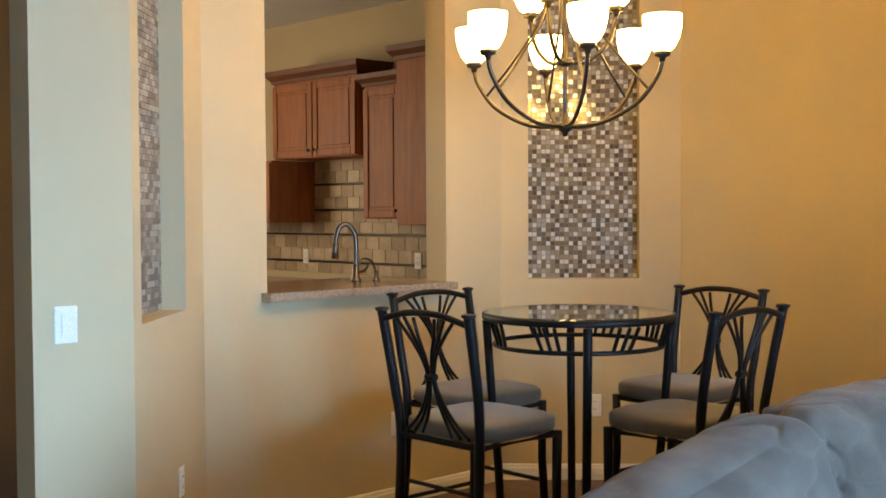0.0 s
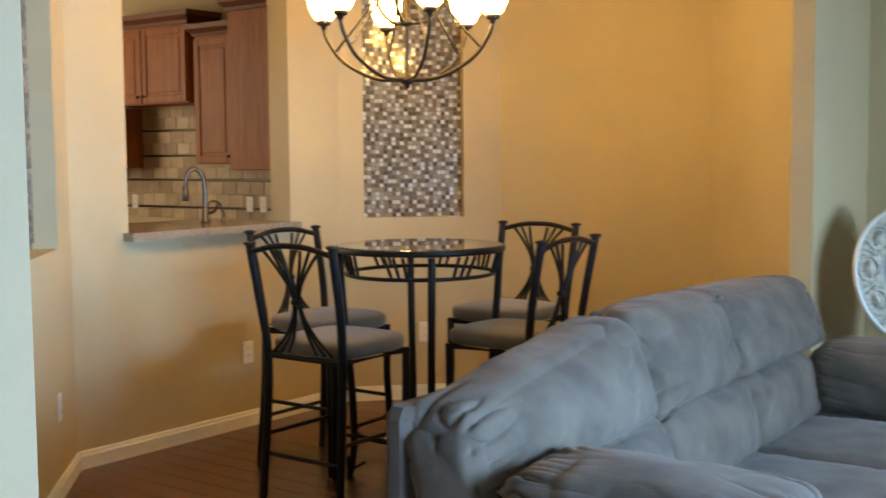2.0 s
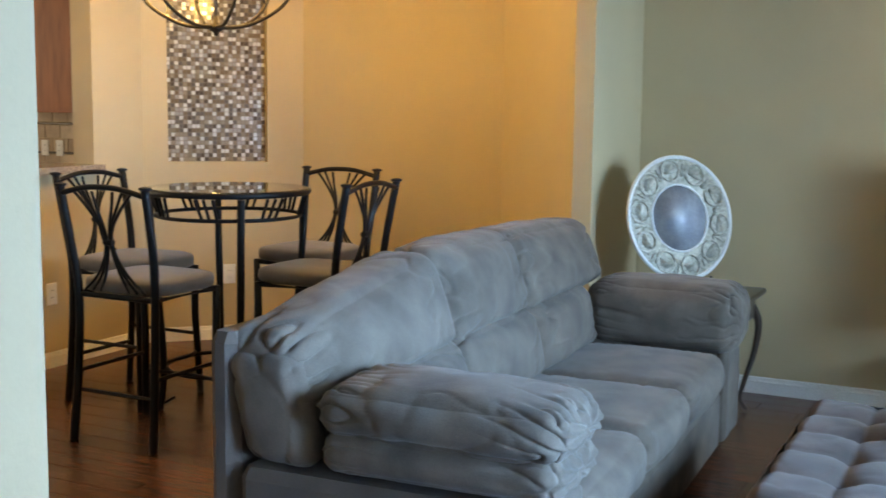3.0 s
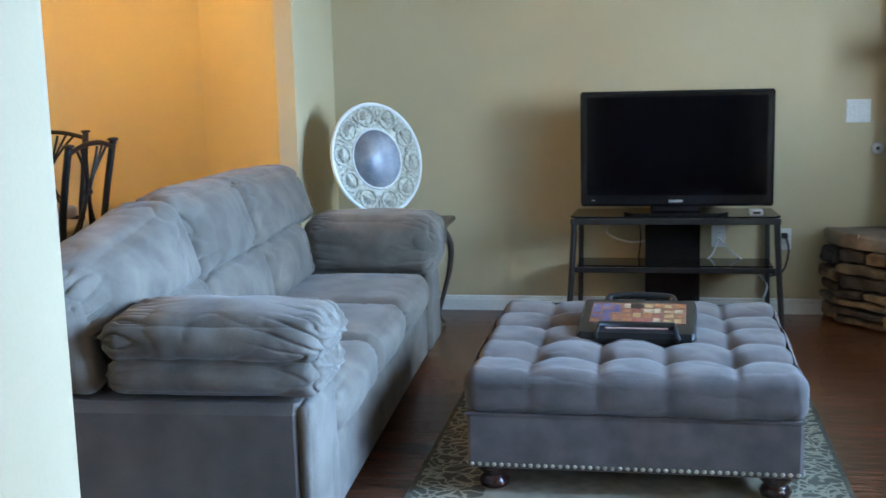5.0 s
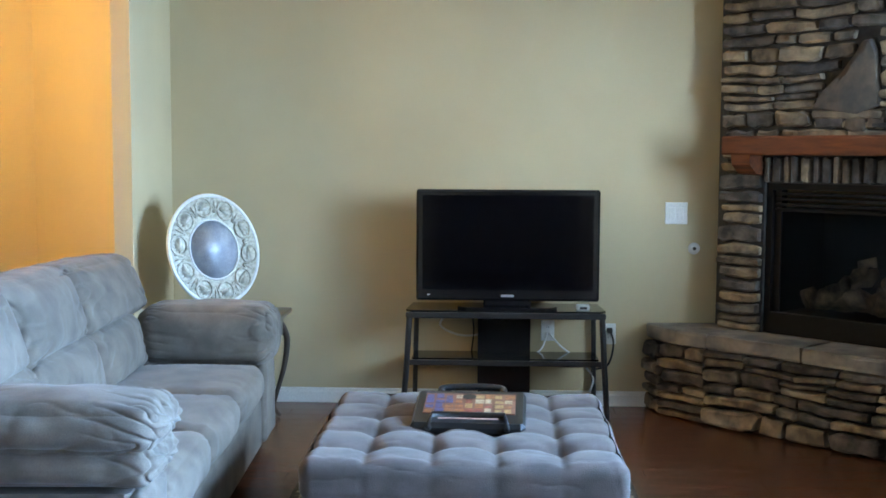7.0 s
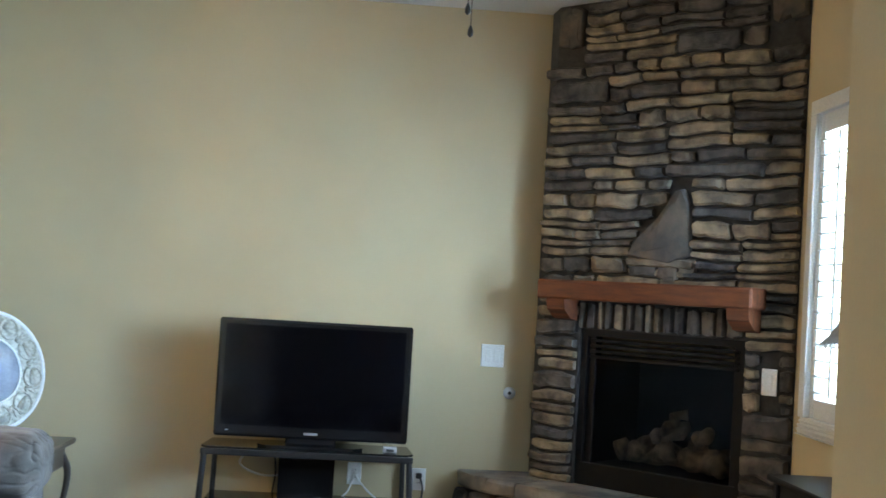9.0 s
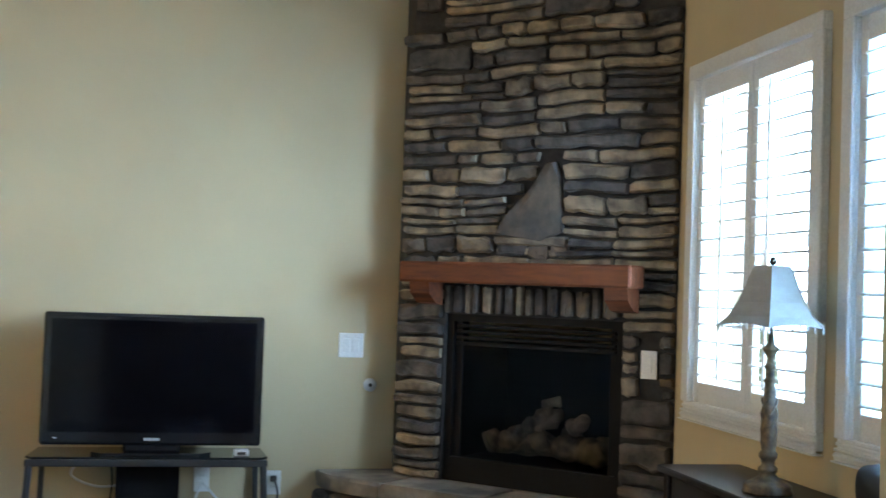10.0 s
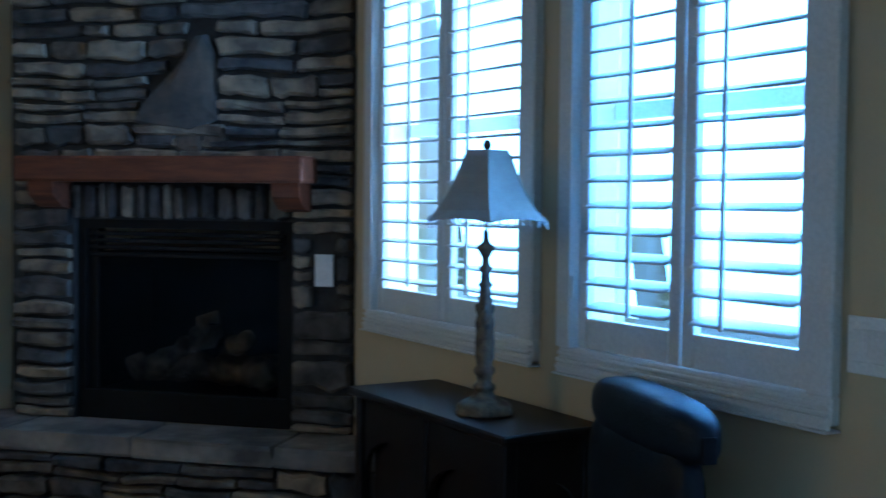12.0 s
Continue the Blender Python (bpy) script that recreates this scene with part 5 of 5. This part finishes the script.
# ---- chandelier ----
def chandelier():
    root = thing("chandelier", "nine-light dark bronze chandelier with frosted glass shades, lit", "chandelier", pose(-2.85, 2.845, -0.015))
    part("rod", Shape().tube([(0, 0, 1.79), (0, 0, CEIL - 0.02)], 0.009, 10), BRONZE, root)
    part("canopy", Shape().lathe([(0.065, CEIL - 0.001), (0.06, CEIL - 0.02), (0.02, CEIL - 0.04)], 24), BRONZE, root, smooth=True)
    part("hub", Shape().lathe([(0.002, 1.748), (0.010, 1.752), (0.012, 1.765), (0.030, 1.775), (0.032, 1.795), (0.014, 1.805), (0.012, 1.84)], 20), BRONZE, root, smooth=True)
    part("upper_hub", Shape().lathe([(0.010, 2.02), (0.034, 2.03), (0.034, 2.045), (0.012, 2.055), (0.012, 2.30), (0.028, 2.31), (0.028, 2.33), (0.010, 2.35)], 20), BRONZE, root, smooth=True)
    shade_prof = [(0.026, 0.0), (0.046, 0.018), (0.064, 0.055), (0.073, 0.10), (0.074, 0.140), (0.069, 0.140), (0.068, 0.10), (0.058, 0.055), (0.040, 0.024), (0.020, 0.008)]
    shade_me = mesh_of("shade", Shape().lathe(shade_prof, 28, caps=False), BULB_GLASS, True)
    cup_me = mesh_of("shade_cup", Shape().lathe([(0.010, -0.035), (0.013, -0.02), (0.030, -0.014), (0.032, 0.002), (0.024, 0.008)], 18), BRONZE, True)
    bulb_me = mesh_of("bulb", Shape().lathe([(0.008, 0.01), (0.014, 0.03), (0.022, 0.06), (0.018, 0.085), (0.004, 0.095)], 14), BULB_GLASS, True)
    spots = [(23 + 60 * k, 0.385, 2.055, 0) for k in range(6)] + [(53 + 120 * k, 0.205, 2.255, 1) for k in range(3)]
    for deg, r, z, tier in spots:
        a = math.radians(deg)
        c, s = math.cos(a), math.sin(a)
        if tier == 0:
            pts = arc([(c * 0.02, s * 0.02, 1.788), (c * 0.15, s * 0.15, 1.798), (c * 0.29, s * 0.29, 1.870), (c * 0.365, s * 0.365, 1.965), (c * r, s * r, z - 0.03)], 7)
        else:
            pts = arc([(c * 0.02, s * 0.02, 2.035), (c * 0.10, s * 0.10, 2.05), (c * 0.175, s * 0.175, 2.12), (c * r, s * r, z - 0.03)], 7)
        part("arm", Shape().tube(pts, 0.0085, 8), BRONZE, root, smooth=True)
        if tier == 0:
            st = arc([(c * 0.335, s * 0.335, 1.915), (c * 0.22, s * 0.22, 2.05), (c * 0.10, s * 0.10, 2.22), (c * 0.045, s * 0.045, 2.45), (c * 0.012, s * 0.012, 2.62)], 7)
            part("strut", Shape().tube(st, 0.0055, 8), BRONZE, root, smooth=True)
        for nm, me in (("shade_cup", cup_me), ("shade", shade_me), ("bulb", bulb_me)):
            o = new(nm, me)
            o.parent = root
            o.matrix_basis = pose(c * r, s * r, z)


chandelier()


# ---- kitchen seen through the opening ----
def bar_top():
    root = thing("bar_counter", "tan granite bar top in the kitchen opening", "counter", pose(0, 0, 0))
    part("slab", Shape().prism([(-4.085, 2.300), (-4.085, 3.445), (-4.31, 3.445), (-4.82, 3.445), (-4.82, 2.300)], 1.0465, 1.084), GRANITE, root)
    part("base", Shape().box(-4.78, 2.37, 0.0, -4.35, 3.41, 1.046, 0.01), CHERRY, root)


bar_top()


def cabinet(name, x0, x1, y0, z0, z1, doors, label, crown=0.07, depth=None):
    yb = KY
    root = thing(name, label, "cabinet", group="kitchen wall cabinets")
    part("body", Shape().box(x0, y0 + 0.02, z0, x1, yb - 0.002, z1, 0.004), CHERRY, root)
    w = (x1 - x0) / max(doors, 1)
    for i in range(doors):
        a, b = x0 + i * w + 0.006, x0 + (i + 1) * w - 0.006
        d = Shape()
        st = 0.055
        d.box(a, y0, z0 + 0.01, a + st, y0 + 0.019, z1 - 0.02, 0.004)
        d.box(b - st, y0, z0 + 0.01, b, y0 + 0.019, z1 - 0.02, 0.004)
        d.box(a + st, y0, z0 + 0.01, b - st, y0 + 0.019, z0 + 0.01 + st, 0.004)
        d.box(a + st, y0, z1 - 0.02 - st, b - st, y0 + 0.019, z1 - 0.02, 0.004)
        d.box(a + st - 0.002, y0 + 0.010, z0 + st, b - st + 0.002, y0 + 0.019, z1 - st)
        d.box(a + st + 0.02, y0 + 0.003, z0 + st + 0.032, b - st - 0.02, y0 + 0.012, z1 - st - 0.042, 0.005)
        door = part("door", d, CHERRY, root, "raised panel door")
        kx = b - 0.03 if i == 0 and doors > 1 else a + 0.03
        if doors == 1:
            kx = b - 0.03
        part("knob", Shape().lathe([(0.005, 0), (0.006, 0.012), (0.014, 0.018), (0.012, 0.026), (0.003, 0.028)], 12, pose(kx, y0, z0 + 0.06, 90, 0, 0)), BRONZE, door, "dark bronze knob", True)
    if crown:
        prof = [(0.0, 0.0), (-0.012, 0.0), (-0.02, 0.25), (-0.05, 0.6), (-0.055, 1.0), (0.02, 1.0)]
        s = Shape()
        ring = []
        for o, t in prof:
            ring.append([(x0 + o, yb - 0.004, z1 + t * crown), (x0 + o, y0 + 0.02 + o, z1 + t * crown), (x1 - o, y0 + 0.02 + o, z1 + t * crown), (x1 - o, yb - 0.004, z1 + t * crown)])
        v = [p for r in ring for p in r]
        f = [tuple(range(3, -1, -1)), tuple(range(4 * (len(prof) - 1), 4 * len(prof)))]
        for k in range(len(prof) - 1):
            f += [(4 * k + i, 4 * k + (i + 1) % 4, 4 * k + 4 + (i + 1) % 4, 4 * k + 4 + i) for i in range(4)]
        part("crown_moulding", s.add(v, f), CHERRY_DARK, root, "dark stepped crown moulding")
    return root


cabinet("wall_cabinet", -7.56, -6.50, 4.73, 1.86, 2.46, 2, "cherry wood two-door wall cabinet with crown moulding", 0.10)
cabinet("wall_cabinet", -6.42, -6.00, 4.73, 1.39, 2.35, 1, "tall narrow cherry wood wall cabinet with one door", 0.09)
cabinet("wall_cabinet", -5.995, -5.35, 4.67, 1.35, 2.50, 0, "tall plain-sided cherry wood wall cabinet", 0.10)
cabinet("wall_cabinet", -5.345, -4.80, 4.61, 1.35, 2.66, 0, "tallest cherry wood wall cabinet at the corner", 0.09)
cabinet("wall_cabinet", -8.10, -7.43, 4.61, 1.36, 1.85, 1, "short cherry wood wall cabinet beside the hood space", 0)


def base_counter():
    root = thing("kitchen_counter", "cherry base cabinets under a tan granite worktop", "counter", pose(0, 0, 0))
    part("worktop", Shape().box(-8.7, 4.41, 0.865, -4.6, KY - 0.012, 0.90, 0.006), GRANITE, root)
    part("base", Shape().box(-8.7, 4.47, 0.0, -4.6, KY - 0.012, 0.864, 0.004), CHERRY, root)


base_counter()


def faucet():
    root = thing("kitchen_faucet", "brushed nickel gooseneck kitchen faucet", "faucet", pose(-4.50, 3.115, 1.084))
    part("base", Shape().lathe([(0.028, 0), (0.028, 0.012), (0.019, 0.02), (0.018, 0.075), (0.013, 0.085)], 18), NICKEL, root, smooth=True)
    pts = arc([(0, 0, 0.07), (0, 0, 0.22), (-0.01, -0.02, 0.275), (-0.02, -0.05, 0.295), (-0.03, -0.085, 0.275), (-0.035, -0.10, 0.22), (-0.036, -0.103, 0.17)], 7)
    part("spout", Shape().tube(pts, 0.0125, 10), NICKEL, root, smooth=True)
    part("spray_head", Shape().tube([(-0.036, -0.103, 0.20), (-0.037, -0.105, 0.12)], [0.016, 0.019], 12), NICKEL, root, smooth=True)
    part("lever", Shape().tube(arc([(0.02, 0, 0.05), (0.05, 0.02, 0.06), (0.07, 0.03, 0.10)], 5), 0.007, 8), NICKEL, root, smooth=True)
    side = thing("soap_dispenser", "brushed nickel soap dispenser beside the faucet", "dispenser", pose(-4.50, 3.25, 1.084))
    part("base", Shape().lathe([(0.02, 0), (0.018, 0.01), (0.011, 0.02), (0.011, 0.05)], 14), NICKEL, side, smooth=True)
    part("spout", Shape().tube(arc([(0, 0, 0.04), (0, -0.03, 0.10), (0, -0.09, 0.115), (0, -0.12, 0.08)], 6), 0.006, 8), NICKEL, side, smooth=True)


faucet()
for x in (-7.55, -6.17, -6.02):
    wall_plate("wall_outlet", "white outlet on the tiled backsplash", pose(x, KY - 0.012, 1.08), 0.075, 0.118, "outlet")


# ---- console, lamp and leather chair by the windows ----
def console():
    root = thing("console_table", "espresso wood console cabinet with arched sides", "console", pose(2.605, 2.14, 0))
    hx, hy, Z = 0.165, 0.44, 0.79
    part("top", Shape().box(-hx, -hy, Z - 0.025, hx, hy, Z, 0.006), DESK, root)
    bx, by = hx - 0.02, hy - 0.02
    for sx in (-1, 1):
        for sy in (-1, 1):
            x, y = sx * (bx - 0.02), sy * (by - 0.02)
            part("leg", Shape().box(x - 0.02, y - 0.02, 0, x + 0.02, y + 0.02, Z - 0.026, 0.004), DESK, root)

    def arch(w, z0, z1, n=12):
        pts = [(-w, z1), (-w, z0)]
        pts += [(-w * math.cos(math.pi * i / n), z0 + 0.12 * math.sin(math.pi * i / n)) for i in range(1, n)]
        return pts + [(w, z0), (w, z1)]
    for sy in (-1, 1):
        a = Shape().prism(arch(bx - 0.042, Z - 0.26, Z - 0.03), -0.009, 0.009, Matrix(((1, 0, 0, 0), (0, 0, 1, sy * (by - 0.02)), (0, 1, 0, 0), (0, 0, 0, 1))))
        part("arched_apron", a, DESK, root)
    for k in range(2):
        y = -0.195 + 0.39 * k
        a = Shape().prism(arch(0.175, Z - 0.26, Z - 0.03), -0.009, 0.009, Matrix(((0, 0, 1, -(bx - 0.02)), (1, 0, 0, y), (0, 1, 0, 0), (0, 0, 0, 1))))
        part("arched_apron", a, DESK, root)
    part("post", Shape().box(-bx, -0.02, 0, -bx + 0.04, 0.02, Z - 0.026, 0.004), DESK, root)
    part("shelf", Shape().box(-bx + 0.005, -by + 0.045, 0.14, bx - 0.005, by - 0.045, 0.16, 0.004), DESK, root)
    # Solid block added inside to keep the arch openings dark.
    part("dark_filler", Shape().box(-bx + 0.045, -by + 0.05, 0.17, bx - 0.02, by - 0.05, Z - 0.03), DESK, root)
    part("back", Shape().box(bx - 0.012, -by + 0.042, 0.165, bx - 0.002, by - 0.042, Z - 0.03), DESK, root)


console()


def table_lamp():
    root = thing("table_lamp", "antique gold candlestick table lamp with beaded ivory bell shade", "lamp", pose(2.568, 1.985, 0.79))
    prof = [(0.078, 0), (0.080, 0.008), (0.074, 0.016), (0.076, 0.024), (0.066, 0.034), (0.050, 0.040), (0.030, 0.052), (0.024, 0.062), (0.031, 0.070), (0.031, 0.080), (0.020, 0.090),
            (0.022, 0.105), (0.030, 0.115), (0.030, 0.125), (0.022, 0.135), (0.026, 0.160), (0.024, 0.25), (0.018, 0.33), (0.015, 0.345), (0.022, 0.355), (0.014, 0.366), (0.013, 0.39),
            (0.020, 0.400), (0.012, 0.412), (0.010, 0.428), (0.024, 0.452), (0.026, 0.458), (0.010, 0.474), (0.008, 0.50), (0.006, 0.505)]
    part("stem", Shape().lathe(prof, 22), LAMP_METAL, root, smooth=True)
    tw = Shape()
    for k in range(4):
        tw.tube([(0.0235 * math.cos(k * math.pi / 2 + i * 0.25), 0.0235 * math.sin(k * math.pi / 2 + i * 0.25), 0.165 + i * 0.008) for i in range(18)], 0.004, 5)
    part("twisted_ribs", tw, LAMP_METAL, root, smooth=True)
    part("rod", Shape().tube([(0, 0, 0.50), (0, 0, 0.735)], 0.004, 8), BRONZE, root)
    # six-sided bell shade
    n, rows = 6, [(0.182, 0.530), (0.150, 0.560), (0.118, 0.605), (0.092, 0.655), (0.072, 0.705), (0.060, 0.722)]
    s = Shape()
    sub = 4
    for r, z in rows:
        for i in range(n):
            for k in range(sub):
                a0, a1 = 2 * math.pi * i / n, 2 * math.pi * (i + 1) / n
                t = k / sub
                x = (math.cos(a0) * (1 - t) + math.cos(a1) * t) * r
                y = (math.sin(a0) * (1 - t) + math.sin(a1) * t) * r
                scallop = 0.010 * math.sin(math.pi * t) if z < 0.54 else 0
                s.v.append((x, y, z + scallop * 1.0))
    c = n * sub
    for k in range(len(rows) - 1):
        s.f += [(k * c + i, k * c + (i + 1) % c, (k + 1) * c + (i + 1) % c, (k + 1) * c + i) for i in range(c)]
    shade = part("shade", s, SHADE, root, "ivory six-panel bell shade")
    sol = shade.modifiers.new("thickness", "SOLIDIFY")
    sol.thickness = 0.003
    for i in range(n):
        a = 2 * math.pi * i / n
        rib = Shape().tube([(math.cos(a) * r * 1.004, math.sin(a) * r * 1.004, z) for r, z in rows], 0.0022, 5)
        part("piping", rib, SHADE, shade)
    bead = mesh_of("bead_drop", Shape().lathe([(0.001, -0.022), (0.004, -0.018), (0.001, -0.013), (0.003, -0.008), (0.001, 0.0)], 6), BEAD, True)
    for i in range(42):
        a = 2 * math.pi * i / 42
        t = (a / (2 * math.pi) * 6) % 1
        r = 0.182 * math.cos(math.pi / 6) / math.cos((t - 0.5) * math.pi / 3)
        o = new("bead_drop", bead)
        o.parent = root
        o.matrix_basis = pose(r * math.cos(a), r * math.sin(a), 0.532 + 0.010 * math.sin(math.pi * t))
    part("spider", Shape().tube([(-0.06, 0, 0.716), (0.06, 0, 0.716)], 0.002, 6), BRONZE, root)
    part("finial", Shape().lathe([(0.004, 0.722), (0.012, 0.730), (0.013, 0.738), (0.008, 0.748), (0.002, 0.752)], 14), BRONZE, root, smooth=True)


table_lamp()


def leather_chair():
    """Its back towards the window wall, the seat ahead to -x."""
    root = thing("leather_chair", "blue-black leather chair with a rolled headrest by the windows", "chair", pose(2.585, 1.345, 0, 0, 0, 72.5))
    hw = 0.295
    part("headrest", Shape().pillow(0, -0.02, 0.885, hw, 0.066, 0.074, 3.0, 22, 0.006, 4), LEATHER, root, "rolled leather headrest", True)
    part("backrest", Shape().pillow(0, 0.0, 0.655, hw - 0.012, 0.045, 0.225, 4.2, 22, 0.006, 6), LEATHER, root, smooth=True)
    part("seat", Shape().pillow(0, 0.26, 0.445, hw + 0.005, 0.245, 0.055, 4.4, 22, 0.006, 8), LEATHER, root, smooth=True)
    part("seat_frame", Shape().box(-hw + 0.02, 0.03, 0.36, hw - 0.02, 0.47, 0.40, 0.008), DESK, root)
    for sx in (-1, 1):
        part("front_leg", Shape().box(sx * 0.19 - 0.018, 0.43, 0, sx * 0.19 + 0.018, 0.466, 0.37, 0.005), DESK, root)
        part("back_leg", Shape().tube([(sx * 0.19, 0.05, 0.38), (sx * 0.19, 0.02, 0.2), (sx * 0.195, -0.05, 0.0)], 0.018, 8), DESK, root)
        part("bracket", Shape().box(sx * (hw + 0.004) - 0.006, -0.035, 0.845, sx * (hw + 0.004) + 0.006, 0.0, 0.90, 0.004), FIREBOX, root, "black metal headrest bracket")


leather_chair()


# ---- ceiling fan whose pull chain hangs into view ----
def ceiling_fan():
    root = thing("ceiling_fan", "dark bronze ceiling fan with a hanging pull chain", "ceiling fan", pose(1.096, 1.62, 0))
    part("canopy", Shape().lathe([(0.07, CEIL - 0.001), (0.065, CEIL - 0.03), (0.02, CEIL - 0.05)], 22), BRONZE, root, smooth=True)
    part("rod", Shape().tube([(0, 0, CEIL - 0.04), (0, 0, 2.80)], 0.012, 10), BRONZE, root)
    part("motor", Shape().lathe([(0.03, 2.82), (0.11, 2.80), (0.13, 2.74), (0.12, 2.69), (0.05, 2.66), (0.045, 2.60), (0.01, 2.59)], 28), BRONZE, root, smooth=True)
    for k in range(5):
        part("blade", Shape().prism([(0.16, -0.04), (0.30, -0.065), (0.60, -0.07), (0.64, 0.0), (0.60, 0.07), (0.30, 0.065), (0.16, 0.04)], 2.735, 2.743), MAHOGANY, root, at=pose(0, 0, 0, 0, 0, 72 * k + 10))
        part("blade_iron", Shape().box(0.10, -0.02, 2.726, 0.22, 0.02, 2.7345, 0.003), BRONZE, root, at=pose(0, 0, 0, 0, 0, 72 * k + 10))
    for x, z in ((0.0, 2.206), (-0.012, 2.275)):
        part("pull_chain", Shape().tube([(x, 0, 2.60), (x, 0, z + 0.03)], 0.0016, 6), BRONZE, root)
        part("chain_pull", Shape().lathe([(0.002, z), (0.009, z + 0.008), (0.008, z + 0.022), (0.002, z + 0.038)], 10, pose(x, 0, 0)), BRONZE, root, smooth=True)


ceiling_fan()


# ---- pieces: mosaic tiles, backsplash tiles, floor planks ----
def chip(w, h, d, b=0.002):
    return Shape().box(-w / 2, -d, -h / 2, w / 2, 0.0, h / 2, b)


def mosaic():
    # the frame of the niche back: x along the wall, -y into the room
    p = 0.0245
    me = mesh_of("mosaic_tile", chip(p - 0.003, p - 0.003, 0.006, 0.0015), MOSAIC)
    x0, x1, z0, z1 = 0.22, 0.81, 1.08, 2.62
    nx, nz = int((x1 - x0) / p), int((z1 - z0) / p)
    pale = mesh_of("mosaic_tile", chip(p - 0.003, p - 0.003, 0.006, 0.0015), PALE_GLASS)
    rest, bright = Shape(), Shape()
    made = 0
    for k in range(nz):
        for i in range(nx):
            x, z = x0 + (i + 0.5) * (x1 - x0) / nx, z0 + (k + 0.5) * (z1 - z0) / nz
            lit = (2 * i + k) % 5 == 0 or (i * 7 + k * 11) % 23 == 0
            if 13 <= k < 26 and made < 300:
                o = new("mosaic_tile", pale if lit else me)
                o.parent = NICHE_M
                o.matrix_basis = pose(x, -0.0005, z)
                made += 1
            else:
                (bright if lit else rest).box(x - p / 2 + 0.0015, -0.0065, z - p / 2 + 0.0015, x + p / 2 - 0.0015, -0.0005, z + p / 2 - 0.0015)
    ob = part("mosaic_tiles", rest, MOSAIC_REST, NICHE_M, "small square glass and stone mosaic tiles")
    tagged(ob, kind="stuff")
    ob = part("mosaic_tiles", bright, PALE_GLASS, NICHE_M, "small pale mirror glass mosaic tiles")
    tagged(ob, kind="stuff")
    rest = Shape()
    h, w = 0.0245, 0.05
    k = 0
    z = 1.055
    while z < 2.60:
        x = 0.30 - (w / 2 if k % 2 else 0)
        while x < 0.905:
            a, b = max(x, 0.3005), min(x + w, 0.9045)
            if b - a > 0.006:
                rest.box(a + 0.0012, -0.0075, z + 0.0012, b - 0.0012, -0.0005, z + h - 0.0012)
            x += w
        z += h
        k += 1
    ob = part("mosaic_tiles", rest, STACK, NICHE_S, "small stacked grey-brown stone tiles")
    tagged(ob, kind="stuff")


mosaic()


def backsplash():
    root = thing("backsplash", "travertine tile backsplash with dark accent strips", "backsplash", pose(0, KY - 0.002, 0.05), kind="structure")
    rnd = random.Random(2)
    x0, x1 = -8.6, -5.4
    z = 0.902
    strips = {0.985: 0, 1.205: 0, 1.40: 0, 1.605: 0}
    rows = [(0.902, 0.080), (1.004, 0.098), (1.104, 0.098), (1.226, 0.085), (1.313, 0.085), (1.42, 0.09), (1.512, 0.09), (1.628, 0.09), (1.72, 0.08)]
    for zz in strips:
        part("accent_strip", Shape().box(x0, -0.012, zz, x1, 0, zz + 0.017, 0.003), BRONZE, root, "dark bronze accent strip")
    k = 0
    for zz, h in rows:
        x = x0 - (0.075 if k % 2 else 0)
        me = mesh_of("splash_tile", Shape().box(0.001, -0.009, 0.001, 0.149, -0.0005, h - 0.001, 0.002), SPLASH)
        while x < x1:
            o = new("splash_tile", me)
            o.parent = root
            o.matrix_basis = pose(x, 0, zz)
            x += 0.152
        k += 1


backsplash()


def planks():
    rnd = random.Random(21)
    w = 0.125
    meshes = {}

    def plank_mesh(ln):
        key = round(ln, 1)
        if key not in meshes:
            meshes[key] = mesh_of("plank", Shape().box(0.0006, 0.0006, -0.0115, key - 0.0006, w - 0.0006, 0.0, 0.0022), PLANK)
        return meshes[key], key
    near, rest = 0, Shape()
    y = -4.3
    while y < 5.4:
        x = -9.0 + rnd.choice((0, 0.3, 0.5, 0.8))
        while x < 2.9:
            ln = rnd.choice((0.9, 1.2, 1.5, 1.8, 2.1))
            if x + ln > 2.95:
                ln = max(0.2, round(2.95 - x, 1))
            if -0.4 < y < 4.4 and -4.2 < x + ln / 2 < 2.9 and near < 300:
                me, ln = plank_mesh(ln)
                o = new("plank", me)
                o.parent = FLOOR
                o.matrix_basis = pose(x, y, 0)
                near += 1
            else:
                ln = round(ln, 1)
                rest.box(x + 0.0006, y + 0.0006, -0.0115, x + ln - 0.0006, y + w - 0.0006, 0.0)
            x += ln
        y += w
    ob = part("planks", rest, PLANK, FLOOR, "dark wood planks away from the walk")
    tagged(ob, kind="stuff")


planks()
